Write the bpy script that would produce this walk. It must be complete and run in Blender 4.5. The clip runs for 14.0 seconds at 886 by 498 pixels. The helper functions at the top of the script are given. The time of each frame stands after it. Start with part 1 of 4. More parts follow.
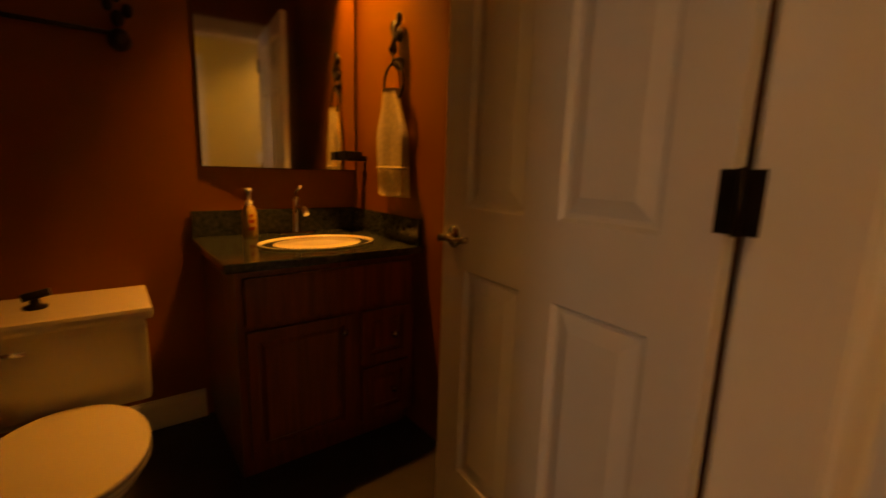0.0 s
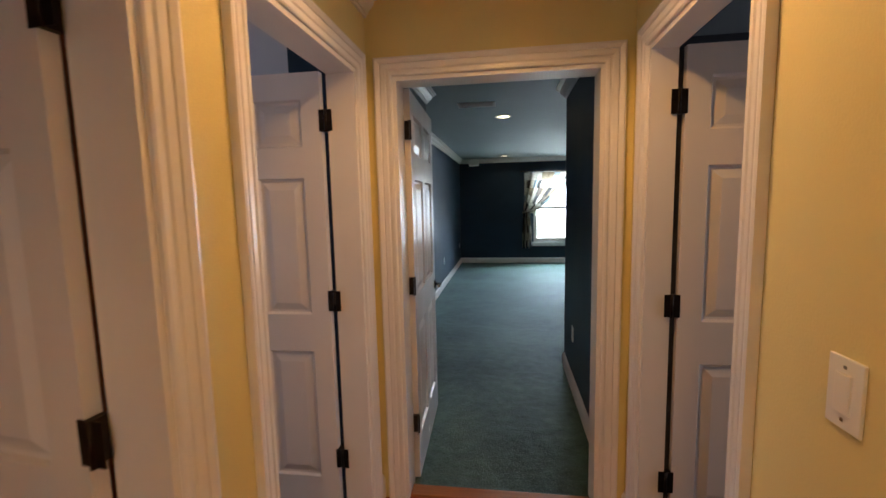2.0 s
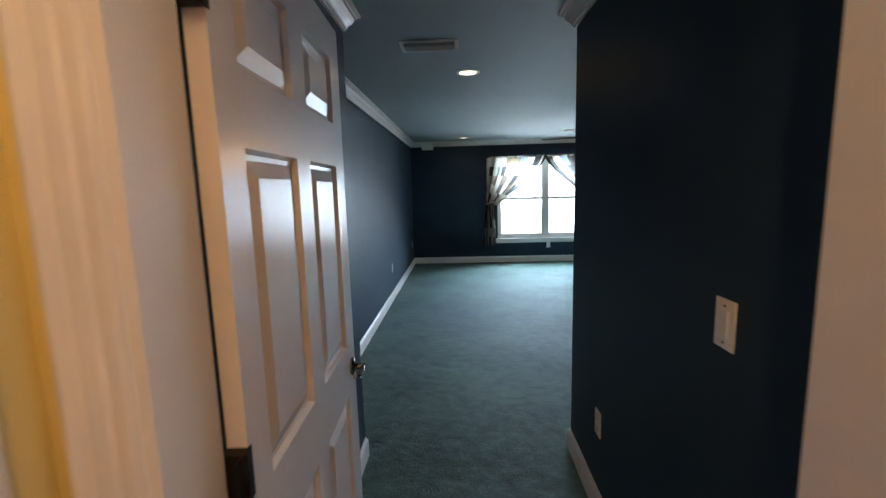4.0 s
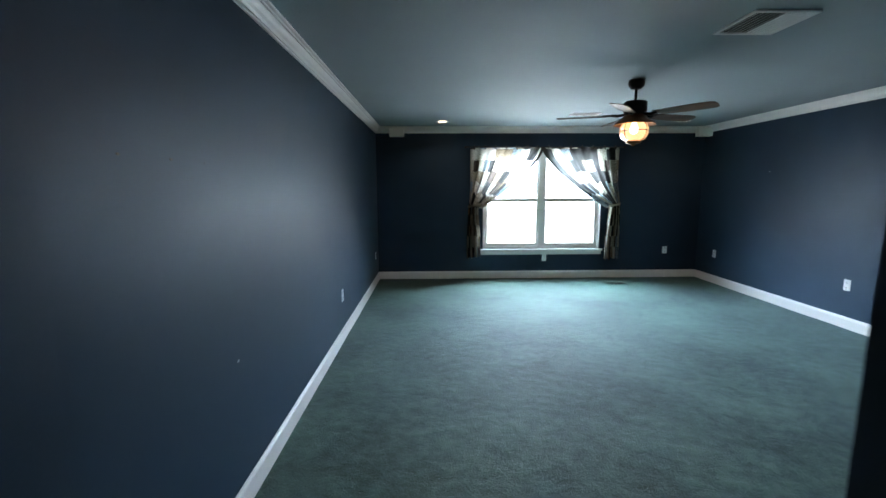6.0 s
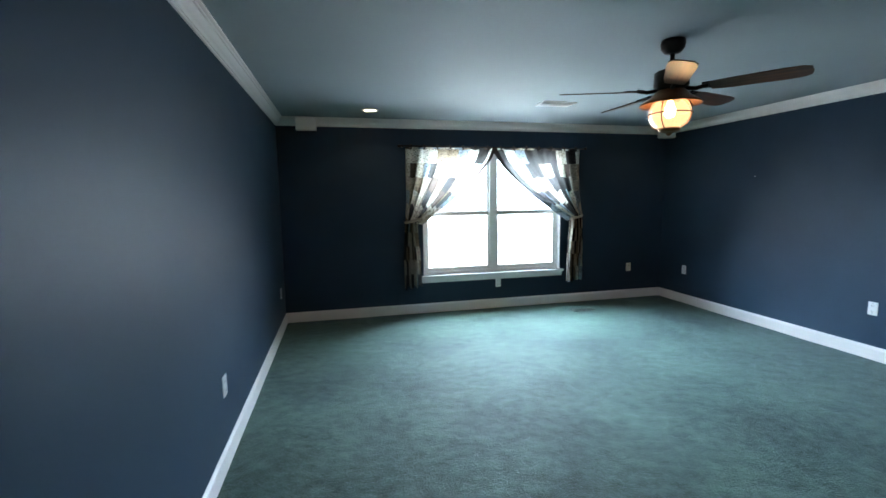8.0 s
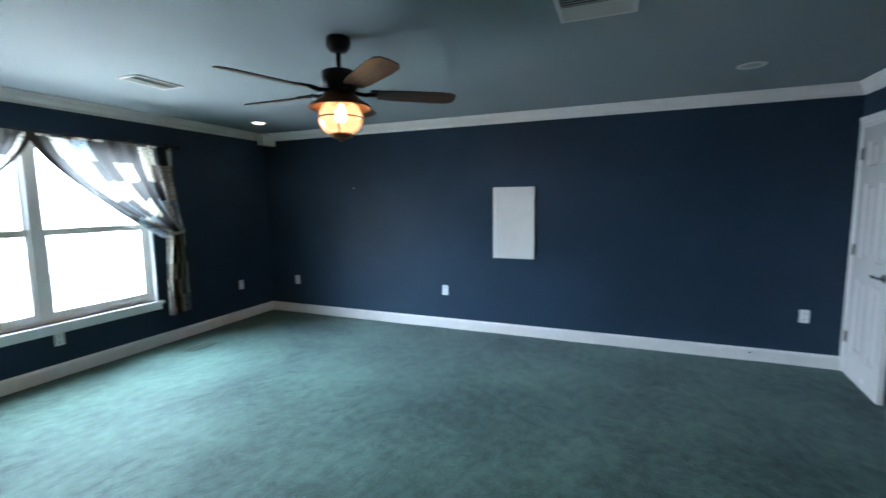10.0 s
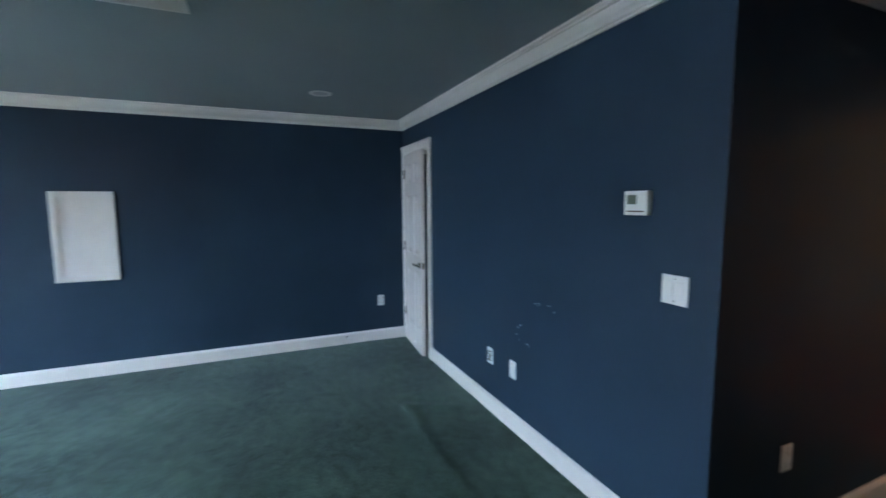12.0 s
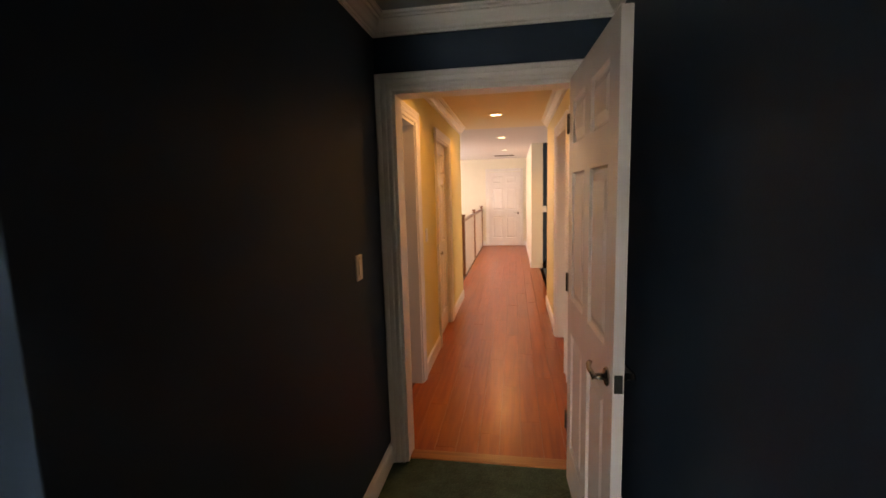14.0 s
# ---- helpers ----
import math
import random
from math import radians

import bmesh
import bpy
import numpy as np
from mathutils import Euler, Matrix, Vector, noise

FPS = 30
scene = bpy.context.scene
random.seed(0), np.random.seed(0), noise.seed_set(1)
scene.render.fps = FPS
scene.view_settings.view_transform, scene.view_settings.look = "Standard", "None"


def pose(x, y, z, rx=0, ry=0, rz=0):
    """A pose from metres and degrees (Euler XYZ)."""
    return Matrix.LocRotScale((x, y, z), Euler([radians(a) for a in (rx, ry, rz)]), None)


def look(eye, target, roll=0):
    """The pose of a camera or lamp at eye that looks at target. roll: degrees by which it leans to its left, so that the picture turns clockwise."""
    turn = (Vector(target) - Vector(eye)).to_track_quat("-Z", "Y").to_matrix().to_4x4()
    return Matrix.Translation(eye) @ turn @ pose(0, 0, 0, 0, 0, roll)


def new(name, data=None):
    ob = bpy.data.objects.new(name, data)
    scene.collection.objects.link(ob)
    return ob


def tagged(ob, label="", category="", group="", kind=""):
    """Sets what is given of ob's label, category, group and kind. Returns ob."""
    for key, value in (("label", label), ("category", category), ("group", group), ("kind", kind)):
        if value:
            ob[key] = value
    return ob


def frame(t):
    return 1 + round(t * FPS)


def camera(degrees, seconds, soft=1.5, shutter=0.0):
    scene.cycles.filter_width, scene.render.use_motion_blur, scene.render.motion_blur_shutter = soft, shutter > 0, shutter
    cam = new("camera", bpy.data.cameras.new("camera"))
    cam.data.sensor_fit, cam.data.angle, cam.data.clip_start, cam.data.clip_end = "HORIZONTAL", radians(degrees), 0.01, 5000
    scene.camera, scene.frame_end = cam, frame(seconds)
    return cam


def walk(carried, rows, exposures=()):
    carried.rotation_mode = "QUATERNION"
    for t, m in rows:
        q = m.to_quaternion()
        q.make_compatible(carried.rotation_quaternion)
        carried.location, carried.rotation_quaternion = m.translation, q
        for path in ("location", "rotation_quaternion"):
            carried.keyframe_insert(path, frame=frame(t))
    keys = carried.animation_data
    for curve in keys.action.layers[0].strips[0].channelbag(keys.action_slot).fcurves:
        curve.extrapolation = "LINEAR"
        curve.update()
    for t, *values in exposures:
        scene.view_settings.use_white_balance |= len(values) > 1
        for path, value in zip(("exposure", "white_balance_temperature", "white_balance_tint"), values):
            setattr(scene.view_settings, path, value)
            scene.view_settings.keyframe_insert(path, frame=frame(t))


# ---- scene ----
cam = camera(91.2, 14.0, shutter=0.3)
PATH = [
    (0, (-0.498, -2.137, 1.085), (-2.058, -0.929, 0.730), 1.8),
    (0.5, (-0.335, -2.11, 1.235), (-1.505, -0.524, 0.876), 0.8),
    (1, (-0.15, -2.142, 1.376), (-0.922, -0.336, 1.005), 0.85),
    (1.5, (-0.023, -2.203, 1.446), (-0.496, -0.282, 1.151), 0.3),
    (2, (0.031, -2.103, 1.485), (-0.26, -0.137, 1.261), -1.3),
    (2.5, (0.015, -1.821, 1.518), (-0.148, 0.162, 1.311), -1.4),
    (3, (-0.008, -1.437, 1.517), (-0.121, 0.546, 1.282), -1.5),
    (5.3, (-0.128, 0.482, 1.519), (-0.137, 2.46, 1.226), -0.2),
    (5.5, (-0.122, 0.655, 1.495), (-0.102, 2.634, 1.207), 0.2),
    (6, (-0.152, 1.095, 1.48), (-0.108, 3.074, 1.196), -0.2),
    (6.5, (-0.212, 1.499, 1.492), (-0.103, 3.475, 1.204), -0.1),
    (7, (-0.279, 1.915, 1.499), (-0.065, 3.888, 1.247), -0.0),
    (7.2, (-0.297, 2.081, 1.494), (-0.055, 4.052, 1.251), -0.0),
    (9.3, (-0.45, 3.36, 1.453), (0.924, 4.798, 1.249), -1.0),
    (9.5, (-0.435, 3.44, 1.45), (1.126, 4.689, 1.255), -0.65),
    (10, (-0.487, 3.54, 1.494), (1.354, 4.29, 1.272), -0.65),
    (10.5, (-0.481, 3.47, 1.52), (1.483, 3.758, 1.283), -1.2),
    (11, (-0.463, 3.393, 1.507), (1.526, 3.435, 1.3), -1.3),
    (11.5, (-0.46, 3.362, 1.515), (1.51, 3.087, 1.302), -0.95),
    (12, (-0.484, 3.259, 1.513), (1.342, 2.469, 1.304), -0.3),
    (12.5, (-0.404, 3.011, 1.512), (1.139, 1.756, 1.299), -0.6),
    (12.6, (-0.399, 2.942, 1.5), (1.074, 1.604, 1.3), -0.5),
    (13, (-0.424, 2.709, 1.513), (0.72, 1.079, 1.323), -0.9),
    (13.2, (-0.376, 2.616, 1.519), (0.576, 0.869, 1.321), -0.2),
    (13.6, (-0.251, 2.447, 1.511), (0.306, 0.541, 1.27), -0.2),
    (14, (-0.171, 2.229, 1.518), (0.154, 0.272, 1.26), -1.6),
]
walk(cam, [(t, look(eye, target, roll)) for t, eye, target, roll in PATH],
     [(0, -0.9, 14500, 13), (0.5, -0.4, 9800, 12), (1.0, -0.35, 8000, 11), (2.0, -0.2, 6700, 10), (3.0, -0.15, 6300, 10), (5.3, -0.05, 6450, 10), (7.0, 0.05, 6450, 10), (11.0, -0.02, 6350, 10),
      (12.5, -0.1, 6400, 12), (13.2, -0.22, 7200, 18), (14.0, -0.35, 10400, 22)])

# ---- light ----
world = bpy.data.worlds.new("world")
scene.world = world
world.use_nodes = True
wn = world.node_tree
sky = wn.nodes.new("ShaderNodeTexSky")
sky.sky_type, sky.sun_disc, sky.sun_elevation, sky.sun_rotation = "NISHITA", False, radians(50), radians(120)
wn.links.new(sky.outputs[0], wn.nodes["Background"].inputs[0])
wn.nodes["Background"].inputs[1].default_value = 0.12
sun = new("sun", bpy.data.lights.new("sun", "SUN"))
sun.data.energy, sun.data.angle, sun.data.color = 1.2, radians(10), (1, 0.96, 0.9)
sun.matrix_world = pose(0, 0, 12, 40, 0, 120)

DAY = (0.60, 0.80, 1.0)
WARM = (1.0, 0.53, 0.2)


def area(name, m, sx, sy, watts, color, spread=180):
    data = bpy.data.lights.new(name, "AREA")
    data.shape, data.size, data.size_y, data.energy, data.color, data.spread = "RECTANGLE", sx, sy, watts, color, radians(spread)
    ob = new(name, data)
    ob.matrix_world = m
    return ob


def spot(name, x, y, z, watts, color, cone=120, blend=0.6, radius=0.04):
    data = bpy.data.lights.new(name, "SPOT")
    data.energy, data.color, data.spot_size, data.spot_blend, data.shadow_soft_size = watts, color, radians(cone), blend, radius
    ob = new(name, data)
    ob.matrix_world = pose(x, y, z)
    return ob


# sky light in the windows
area("window_daylight", pose(1.15, 9.75, 2.25, -62, 0, 0), 5.2, 2.9, 2550, DAY, 150)
# unseen upward lamp added for daylight bounced off the ground
area("ground_daylight", pose(1.585, 9.9, -0.5, -150, 0, 0), 5.0, 2.4, 420, (0.85, 0.95, 1.0), 150)
area("left_room_daylight", pose(-3.45, -0.35, 1.4, 90, 0, -90), 1.1, 1.3, 17, (0.85, 0.85, 1.0))
area("right_room_daylight", pose(3.25, -0.9, 1.4, 90, 0, 90), 1.2, 1.3, 17, (0.85, 0.85, 1.0))
area("stair_daylight", pose(2.55, -7.4, 1.6, 90, 0, 90), 2.2, 1.5, 125, (0.9, 0.9, 1.0))
area("far_room_daylight", pose(-3.1, -5.0, 1.4, 90, 0, -90), 1.4, 1.4, 40, (0.9, 0.95, 1.0))
# lamps
CAN_Z = 2.372
for y, w in ((-0.9, 35), (-3.0, 29), (-5.2, 55), (-7.45, 40)):
    spot("hall_downlight", 0.03, y, CAN_Z, w, WARM, 150, 0.5)
for x, y in ((0.0, 2.92), (-0.01, 7.45), (3.42, 7.38)):
    spot("bedroom_downlight", x, y, CAN_Z, 5, (1, 0.8, 0.6), 140, 0.6)
spot("bath_downlight", -2.24, -1.36, CAN_Z, 250, (1.0, 0.42, 0.10), 78, 1.0)
FAN = (1.636, 5.021)
bulb = new("fan_bulb", bpy.data.lights.new("fan_bulb", "POINT"))
bulb.data.energy, bulb.data.color, bulb.data.shadow_soft_size = 13, (1, 0.6, 0.28), 0.035
bulb.location = (FAN[0], FAN[1], 1.987)

# ---- materials ----


def node_material(name, color, rough=0.6, metal=0.0, vary=0.12, scale=6.0, bump=0.0, bump_scale=120.0, tint=None, coat=0.0, spec=0.5):
    """A principled surface with stains at one scale and fine relief at another."""
    mat = bpy.data.materials.new(name)
    mat.use_nodes = True
    nt = mat.node_tree
    p = nt.nodes["Principled BSDF"]
    p.inputs["Roughness"].default_value, p.inputs["Metallic"].default_value = rough, metal
    p.inputs["Coat Weight"].default_value = coat
    p.inputs["Specular IOR Level"].default_value = spec
    tc = nt.nodes.new("ShaderNodeTexCoord")
    n1 = nt.nodes.new("ShaderNodeTexNoise")
    n1.inputs["Scale"].default_value, n1.inputs["Detail"].default_value = scale, 6
    nt.links.new(tc.outputs["Object"], n1.inputs["Vector"])
    ramp = nt.nodes.new("ShaderNodeValToRGB")
    other = tint or tuple(c * (1 - vary) for c in color)
    ramp.color_ramp.elements[0].position, ramp.color_ramp.elements[1].position = 0.3, 0.7
    ramp.color_ramp.elements[0].color, ramp.color_ramp.elements[1].color = (*other, 1), (*color, 1)
    nt.links.new(n1.outputs["Fac"], ramp.inputs["Fac"])
    nt.links.new(ramp.outputs["Color"], p.inputs["Base Color"])
    mr = nt.nodes.new("ShaderNodeMapRange")
    mr.inputs["To Min"].default_value, mr.inputs["To Max"].default_value = max(0.02, rough - 0.07), min(1, rough + 0.07)
    nt.links.new(n1.outputs["Fac"], mr.inputs["Value"])
    nt.links.new(mr.outputs["Result"], p.inputs["Roughness"])
    if bump:
        n2 = nt.nodes.new("ShaderNodeTexNoise")
        n2.inputs["Scale"].default_value, n2.inputs["Detail"].default_value = bump_scale, 3
        nt.links.new(tc.outputs["Object"], n2.inputs["Vector"])
        b = nt.nodes.new("ShaderNodeBump")
        b.inputs["Strength"].default_value, b.inputs["Distance"].default_value = bump, 0.004
        nt.links.new(n2.outputs["Fac"], b.inputs["Height"])
        nt.links.new(b.outputs["Normal"], p.inputs["Normal"])
    return mat


def wood_material(name, dark, light, rough=0.35, axis=1, scale=14.0, coat=0.0, by_piece=0.0):
    """Stretched grain along one axis; by_piece varies whole boards."""
    mat = bpy.data.materials.new(name)
    mat.use_nodes = True
    nt = mat.node_tree
    p = nt.nodes["Principled BSDF"]
    p.inputs["Roughness"].default_value, p.inputs["Coat Weight"].default_value = rough, coat
    p.inputs["Coat Roughness"].default_value = 0.15
    tc = nt.nodes.new("ShaderNodeTexCoord")
    mp = nt.nodes.new("ShaderNodeMapping")
    s = [6.0, 6.0, 6.0]
    s[axis] = 0.35
    mp.inputs["Scale"].default_value = s
    info = nt.nodes.new("ShaderNodeObjectInfo")
    shift = nt.nodes.new("ShaderNodeVectorMath")
    shift.operation = "MULTIPLY_ADD"
    nt.links.new(info.outputs["Random"], shift.inputs[0])
    shift.inputs[1].default_value = (40, 70, 30)
    nt.links.new(tc.outputs["Object"], shift.inputs[2])
    nt.links.new(shift.outputs[0], mp.inputs["Vector"])
    n = nt.nodes.new("ShaderNodeTexNoise")
    n.inputs["Scale"].default_value, n.inputs["Detail"].default_value, n.inputs["Distortion"].default_value = scale, 8, 0.6
    nt.links.new(mp.outputs[0], n.inputs["Vector"])
    ramp = nt.nodes.new("ShaderNodeValToRGB")
    ramp.color_ramp.elements[0].position, ramp.color_ramp.elements[1].position = 0.3, 0.7
    ramp.color_ramp.elements[0].color, ramp.color_ramp.elements[1].color = (*dark, 1), (*light, 1)
    nt.links.new(n.outputs["Fac"], ramp.inputs["Fac"])
    hsv = nt.nodes.new("ShaderNodeHueSaturation")
    mr = nt.nodes.new("ShaderNodeMapRange")
    mr.inputs["To Min"].default_value, mr.inputs["To Max"].default_value = 1 - by_piece, 1 + by_piece
    nt.links.new(info.outputs["Random"], mr.inputs["Value"])
    nt.links.new(mr.outputs["Result"], hsv.inputs["Value"])
    nt.links.new(ramp.outputs["Color"], hsv.inputs["Color"])
    nt.links.new(hsv.outputs["Color"], p.inputs["Base Color"])
    b = nt.nodes.new("ShaderNodeBump")
    b.inputs["Strength"].default_value, b.inputs["Distance"].default_value = 0.006, 0.001
    nt.links.new(n.outputs["Fac"], b.inputs["Height"])
    nt.links.new(b.outputs["Normal"], p.inputs["Normal"])
    return mat


def carpet_material(name, dark, light, patchy):
    """Cut pile: fine tufts, brushed patches and broad wear."""
    mat = bpy.data.materials.new(name)
    mat.use_nodes = True
    nt = mat.node_tree
    p = nt.nodes["Principled BSDF"]
    p.inputs["Roughness"].default_value = 0.75
    p.inputs["Specular IOR Level"].default_value = 0.14
    p.inputs["Sheen Weight"].default_value, p.inputs["Sheen Roughness"].default_value = 0.2, 0.4
    p.inputs["Sheen Tint"].default_value = (0.7, 0.88, 1.0, 1)
    tc = nt.nodes.new("ShaderNodeTexCoord")

    def noise_node(scale, detail, stretch=(1, 1, 1)):
        mp = nt.nodes.new("ShaderNodeMapping")
        mp.inputs["Scale"].default_value = stretch
        mp.inputs["Rotation"].default_value = (0, 0, 0.5)
        nt.links.new(tc.outputs["Object"], mp.inputs["Vector"])
        n = nt.nodes.new("ShaderNodeTexNoise")
        n.inputs["Scale"].default_value, n.inputs["Detail"].default_value = scale, detail
        nt.links.new(mp.outputs[0], n.inputs["Vector"])
        return n

    broad, brushed, tuft = noise_node(1.1, 5), noise_node(11, 9, (1, 1.2, 1)), noise_node(110, 3)
    a = nt.nodes.new("ShaderNodeMath")
    a.operation = "MULTIPLY_ADD"
    nt.links.new(brushed.outputs["Fac"], a.inputs[0])
    a.inputs[1].default_value = patchy
    nt.links.new(broad.outputs["Fac"], a.inputs[2])
    c = nt.nodes.new("ShaderNodeMath")
    c.operation = "MULTIPLY_ADD"
    nt.links.new(tuft.outputs["Fac"], c.inputs[0])
    c.inputs[1].default_value = 0.5
    nt.links.new(a.outputs[0], c.inputs[2])
    ramp = nt.nodes.new("ShaderNodeValToRGB")
    mid = 0.5 + patchy * 0.5 + 0.25
    mr = nt.nodes.new("ShaderNodeMapRange")
    mr.inputs["From Min"].default_value, mr.inputs["From Max"].default_value = mid - 0.25, mid + 0.25
    nt.links.new(c.outputs[0], mr.inputs["Value"])
    ramp.color_ramp.elements[0].color, ramp.color_ramp.elements[1].color = (*dark, 1), (*light, 1)
    nt.links.new(mr.outputs["Result"], ramp.inputs["Fac"])
    nt.links.new(ramp.outputs["Color"], p.inputs["Base Color"])
    b = nt.nodes.new("ShaderNodeBump")
    b.inputs["Strength"].default_value, b.inputs["Distance"].default_value = 1.0, 0.012
    nt.links.new(c.outputs[0], b.inputs["Height"])
    nt.links.new(b.outputs["Normal"], p.inputs["Normal"])
    return mat


def glass_material(name, color=(1, 1, 1), rough=0.0):
    mat = bpy.data.materials.new(name)
    mat.use_nodes = True
    p = mat.node_tree.nodes["Principled BSDF"]
    p.inputs["Base Color"].default_value = (*color, 1)
    p.inputs["Roughness"].default_value, p.inputs["Transmission Weight"].default_value, p.inputs["IOR"].default_value = rough, 1.0, 1.1
    return mat


def glow_material(name, color, strength):
    mat = bpy.data.materials.new(name)
    mat.use_nodes = True
    p = mat.node_tree.nodes["Principled BSDF"]
    p.inputs["Base Color"].default_value = (*color, 1)
    p.inputs["Emission Color"].default_value, p.inputs["Emission Strength"].default_value = (*color, 1), strength
    return mat


def curtain_material():
    """Patchwork print in browns, black, cream and grey-blue on thin cotton that lets light through."""
    mat = bpy.data.materials.new("patchwork_cotton")
    mat.use_nodes = True
    nt = mat.node_tree
    out = nt.nodes["Material Output"]
    nt.nodes.remove(nt.nodes["Principled BSDF"])
    uv = nt.nodes.new("ShaderNodeTexCoord")
    brick = nt.nodes.new("ShaderNodeTexBrick")
    brick.offset, brick.squash = 0.37, 0.7
    brick.inputs["Scale"].default_value, brick.inputs["Mortar Size"].default_value = 4.6, 0.0
    brick.inputs["Color1"].default_value, brick.inputs["Color2"].default_value = (0, 0, 0, 1), (1, 1, 1, 1)
    brick.inputs["Brick Width"].default_value, brick.inputs["Row Height"].default_value = 0.62, 0.75
    nt.links.new(uv.outputs["UV"], brick.inputs["Vector"])
    ramp = nt.nodes.new("ShaderNodeValToRGB")
    ramp.color_ramp.interpolation = "CONSTANT"
    stops = ((0.0, (0.012, 0.011, 0.012)), (0.15, (0.46, 0.42, 0.33)), (0.36, (0.06, 0.038, 0.026)), (0.46, (0.62, 0.59, 0.50)),
             (0.64, (0.02, 0.019, 0.02)), (0.74, (0.26, 0.32, 0.36)), (0.86, (0.22, 0.165, 0.105)))
    while len(ramp.color_ramp.elements) < len(stops):
        ramp.color_ramp.elements.new(0.5)
    for e, (pos, c) in zip(ramp.color_ramp.elements, stops):
        e.position, e.color = pos, (*c, 1)
    nt.links.new(brick.outputs["Color"], ramp.inputs["Fac"])
    # small dark print over the patches
    vor = nt.nodes.new("ShaderNodeTexNoise")
    vor.inputs["Scale"].default_value, vor.inputs["Detail"].default_value = 55, 4
    nt.links.new(uv.outputs["UV"], vor.inputs["Vector"])
    step = nt.nodes.new("ShaderNodeMapRange")
    step.inputs["From Min"].default_value, step.inputs["From Max"].default_value = 0.5, 0.6
    nt.links.new(vor.outputs["Fac"], step.inputs["Value"])
    mix = nt.nodes.new("ShaderNodeMix")
    mix.data_type, mix.blend_type = "RGBA", "MULTIPLY"
    nt.links.new(step.outputs["Result"], mix.inputs["Factor"])
    nt.links.new(ramp.outputs["Color"], mix.inputs["A"])
    mix.inputs["B"].default_value = (0.35, 0.33, 0.32, 1)
    dif, tra, add = nt.nodes.new("ShaderNodeBsdfDiffuse"), nt.nodes.new("ShaderNodeBsdfTranslucent"), nt.nodes.new("ShaderNodeMixShader")
    nt.links.new(mix.outputs["Result"], dif.inputs["Color"])
    thin = nt.nodes.new("ShaderNodeMix")
    thin.data_type = "RGBA"
    thin.inputs["Factor"].default_value = 0.05
    nt.links.new(mix.outputs["Result"], thin.inputs["A"])
    thin.inputs["B"].default_value = (0.85, 0.82, 0.75, 1)
    nt.links.new(thin.outputs["Result"], tra.inputs["Color"])
    add.inputs[0].default_value = 0.5
    nt.links.new(dif.outputs[0], add.inputs[1])
    nt.links.new(tra.outputs[0], add.inputs[2])
    nt.links.new(add.outputs[0], out.inputs["Surface"])
    return mat


NAVY = node_material("navy_wall_paint", (0.022, 0.043, 0.069), 0.45, vary=0.18, scale=1.6, bump=0.10, bump_scale=170, spec=0.13)
YELLOW = node_material("yellow_wall_paint", (0.78, 0.67, 0.31), 0.55, vary=0.06, scale=2, bump=0.15, bump_scale=170)
CREAM = node_material("cream_wall_paint", (0.80, 0.76, 0.64), 0.6, vary=0.05, scale=2, bump=0.15, bump_scale=170)
BROWN = node_material("rust_wall_paint", (0.27, 0.088, 0.027), 0.5, vary=0.2, scale=2.2, bump=0.2, bump_scale=150)
LILAC = node_material("pale_wall_paint", (0.68, 0.66, 0.68), 0.6, vary=0.05, scale=2, bump=0.1)
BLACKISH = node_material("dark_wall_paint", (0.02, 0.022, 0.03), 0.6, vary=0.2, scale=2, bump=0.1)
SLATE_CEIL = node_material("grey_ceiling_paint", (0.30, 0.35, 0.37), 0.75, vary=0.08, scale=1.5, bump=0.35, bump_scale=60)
WHITE_CEIL = node_material("hall_ceiling_paint", (0.80, 0.70, 0.52), 0.65, vary=0.05, scale=2, bump=0.2, bump_scale=70)
TRIM = node_material("white_trim_paint", (0.80, 0.78, 0.76), 0.32, vary=0.05, scale=5, bump=0.05, bump_scale=90)
DOORPAINT = node_material("white_door_paint", (0.78, 0.75, 0.74), 0.24, vary=0.04, scale=4, bump=0.08, bump_scale=45)
BLACKIRON = node_material("dark_bronze", (0.035, 0.028, 0.024), 0.42, 0.85, vary=0.35, scale=30)
NICKEL = node_material("brushed_nickel", (0.45, 0.42, 0.38), 0.25, 1.0, vary=0.15, scale=40)
CHROME = node_material("chrome", (0.8, 0.8, 0.8), 0.08, 1.0, vary=0.04, scale=20)
PLASTIC = node_material("white_plastic", (0.80, 0.80, 0.78), 0.35, vary=0.03, scale=12)
BEIGE = node_material("brown_plastic", (0.10, 0.075, 0.05), 0.4, vary=0.1, scale=12)
SLOT = node_material("dark_slot", (0.02, 0.02, 0.02), 0.6, vary=0.2)
LCD = node_material("grey_display", (0.16, 0.19, 0.16), 0.2, vary=0.1)
CARPET = carpet_material("green_carpet", (0.016, 0.036, 0.025), (0.076, 0.142, 0.108), 0.6)
DARKCARPET = carpet_material("black_carpet", (0.012, 0.013, 0.014), (0.03, 0.03, 0.032), 0.4)
PLANK = wood_material("red_brown_floor", (0.26, 0.040, 0.004), (0.40, 0.080, 0.008), 0.3, 1, 5.0, 0.12, 0.08)
REDTRIM = wood_material("red_brown_threshold", (0.26, 0.09, 0.03), (0.42, 0.17, 0.06), 0.3, 0, 8.0, 0.2)
CHERRY = wood_material("cherry_cabinet", (0.10, 0.022, 0.008), (0.22, 0.055, 0.018), 0.35, 2, 8.0, 0.2)
BLADE = wood_material("walnut_blade", (0.03, 0.014, 0.007), (0.10, 0.047, 0.02), 0.4, 0, 7.0)
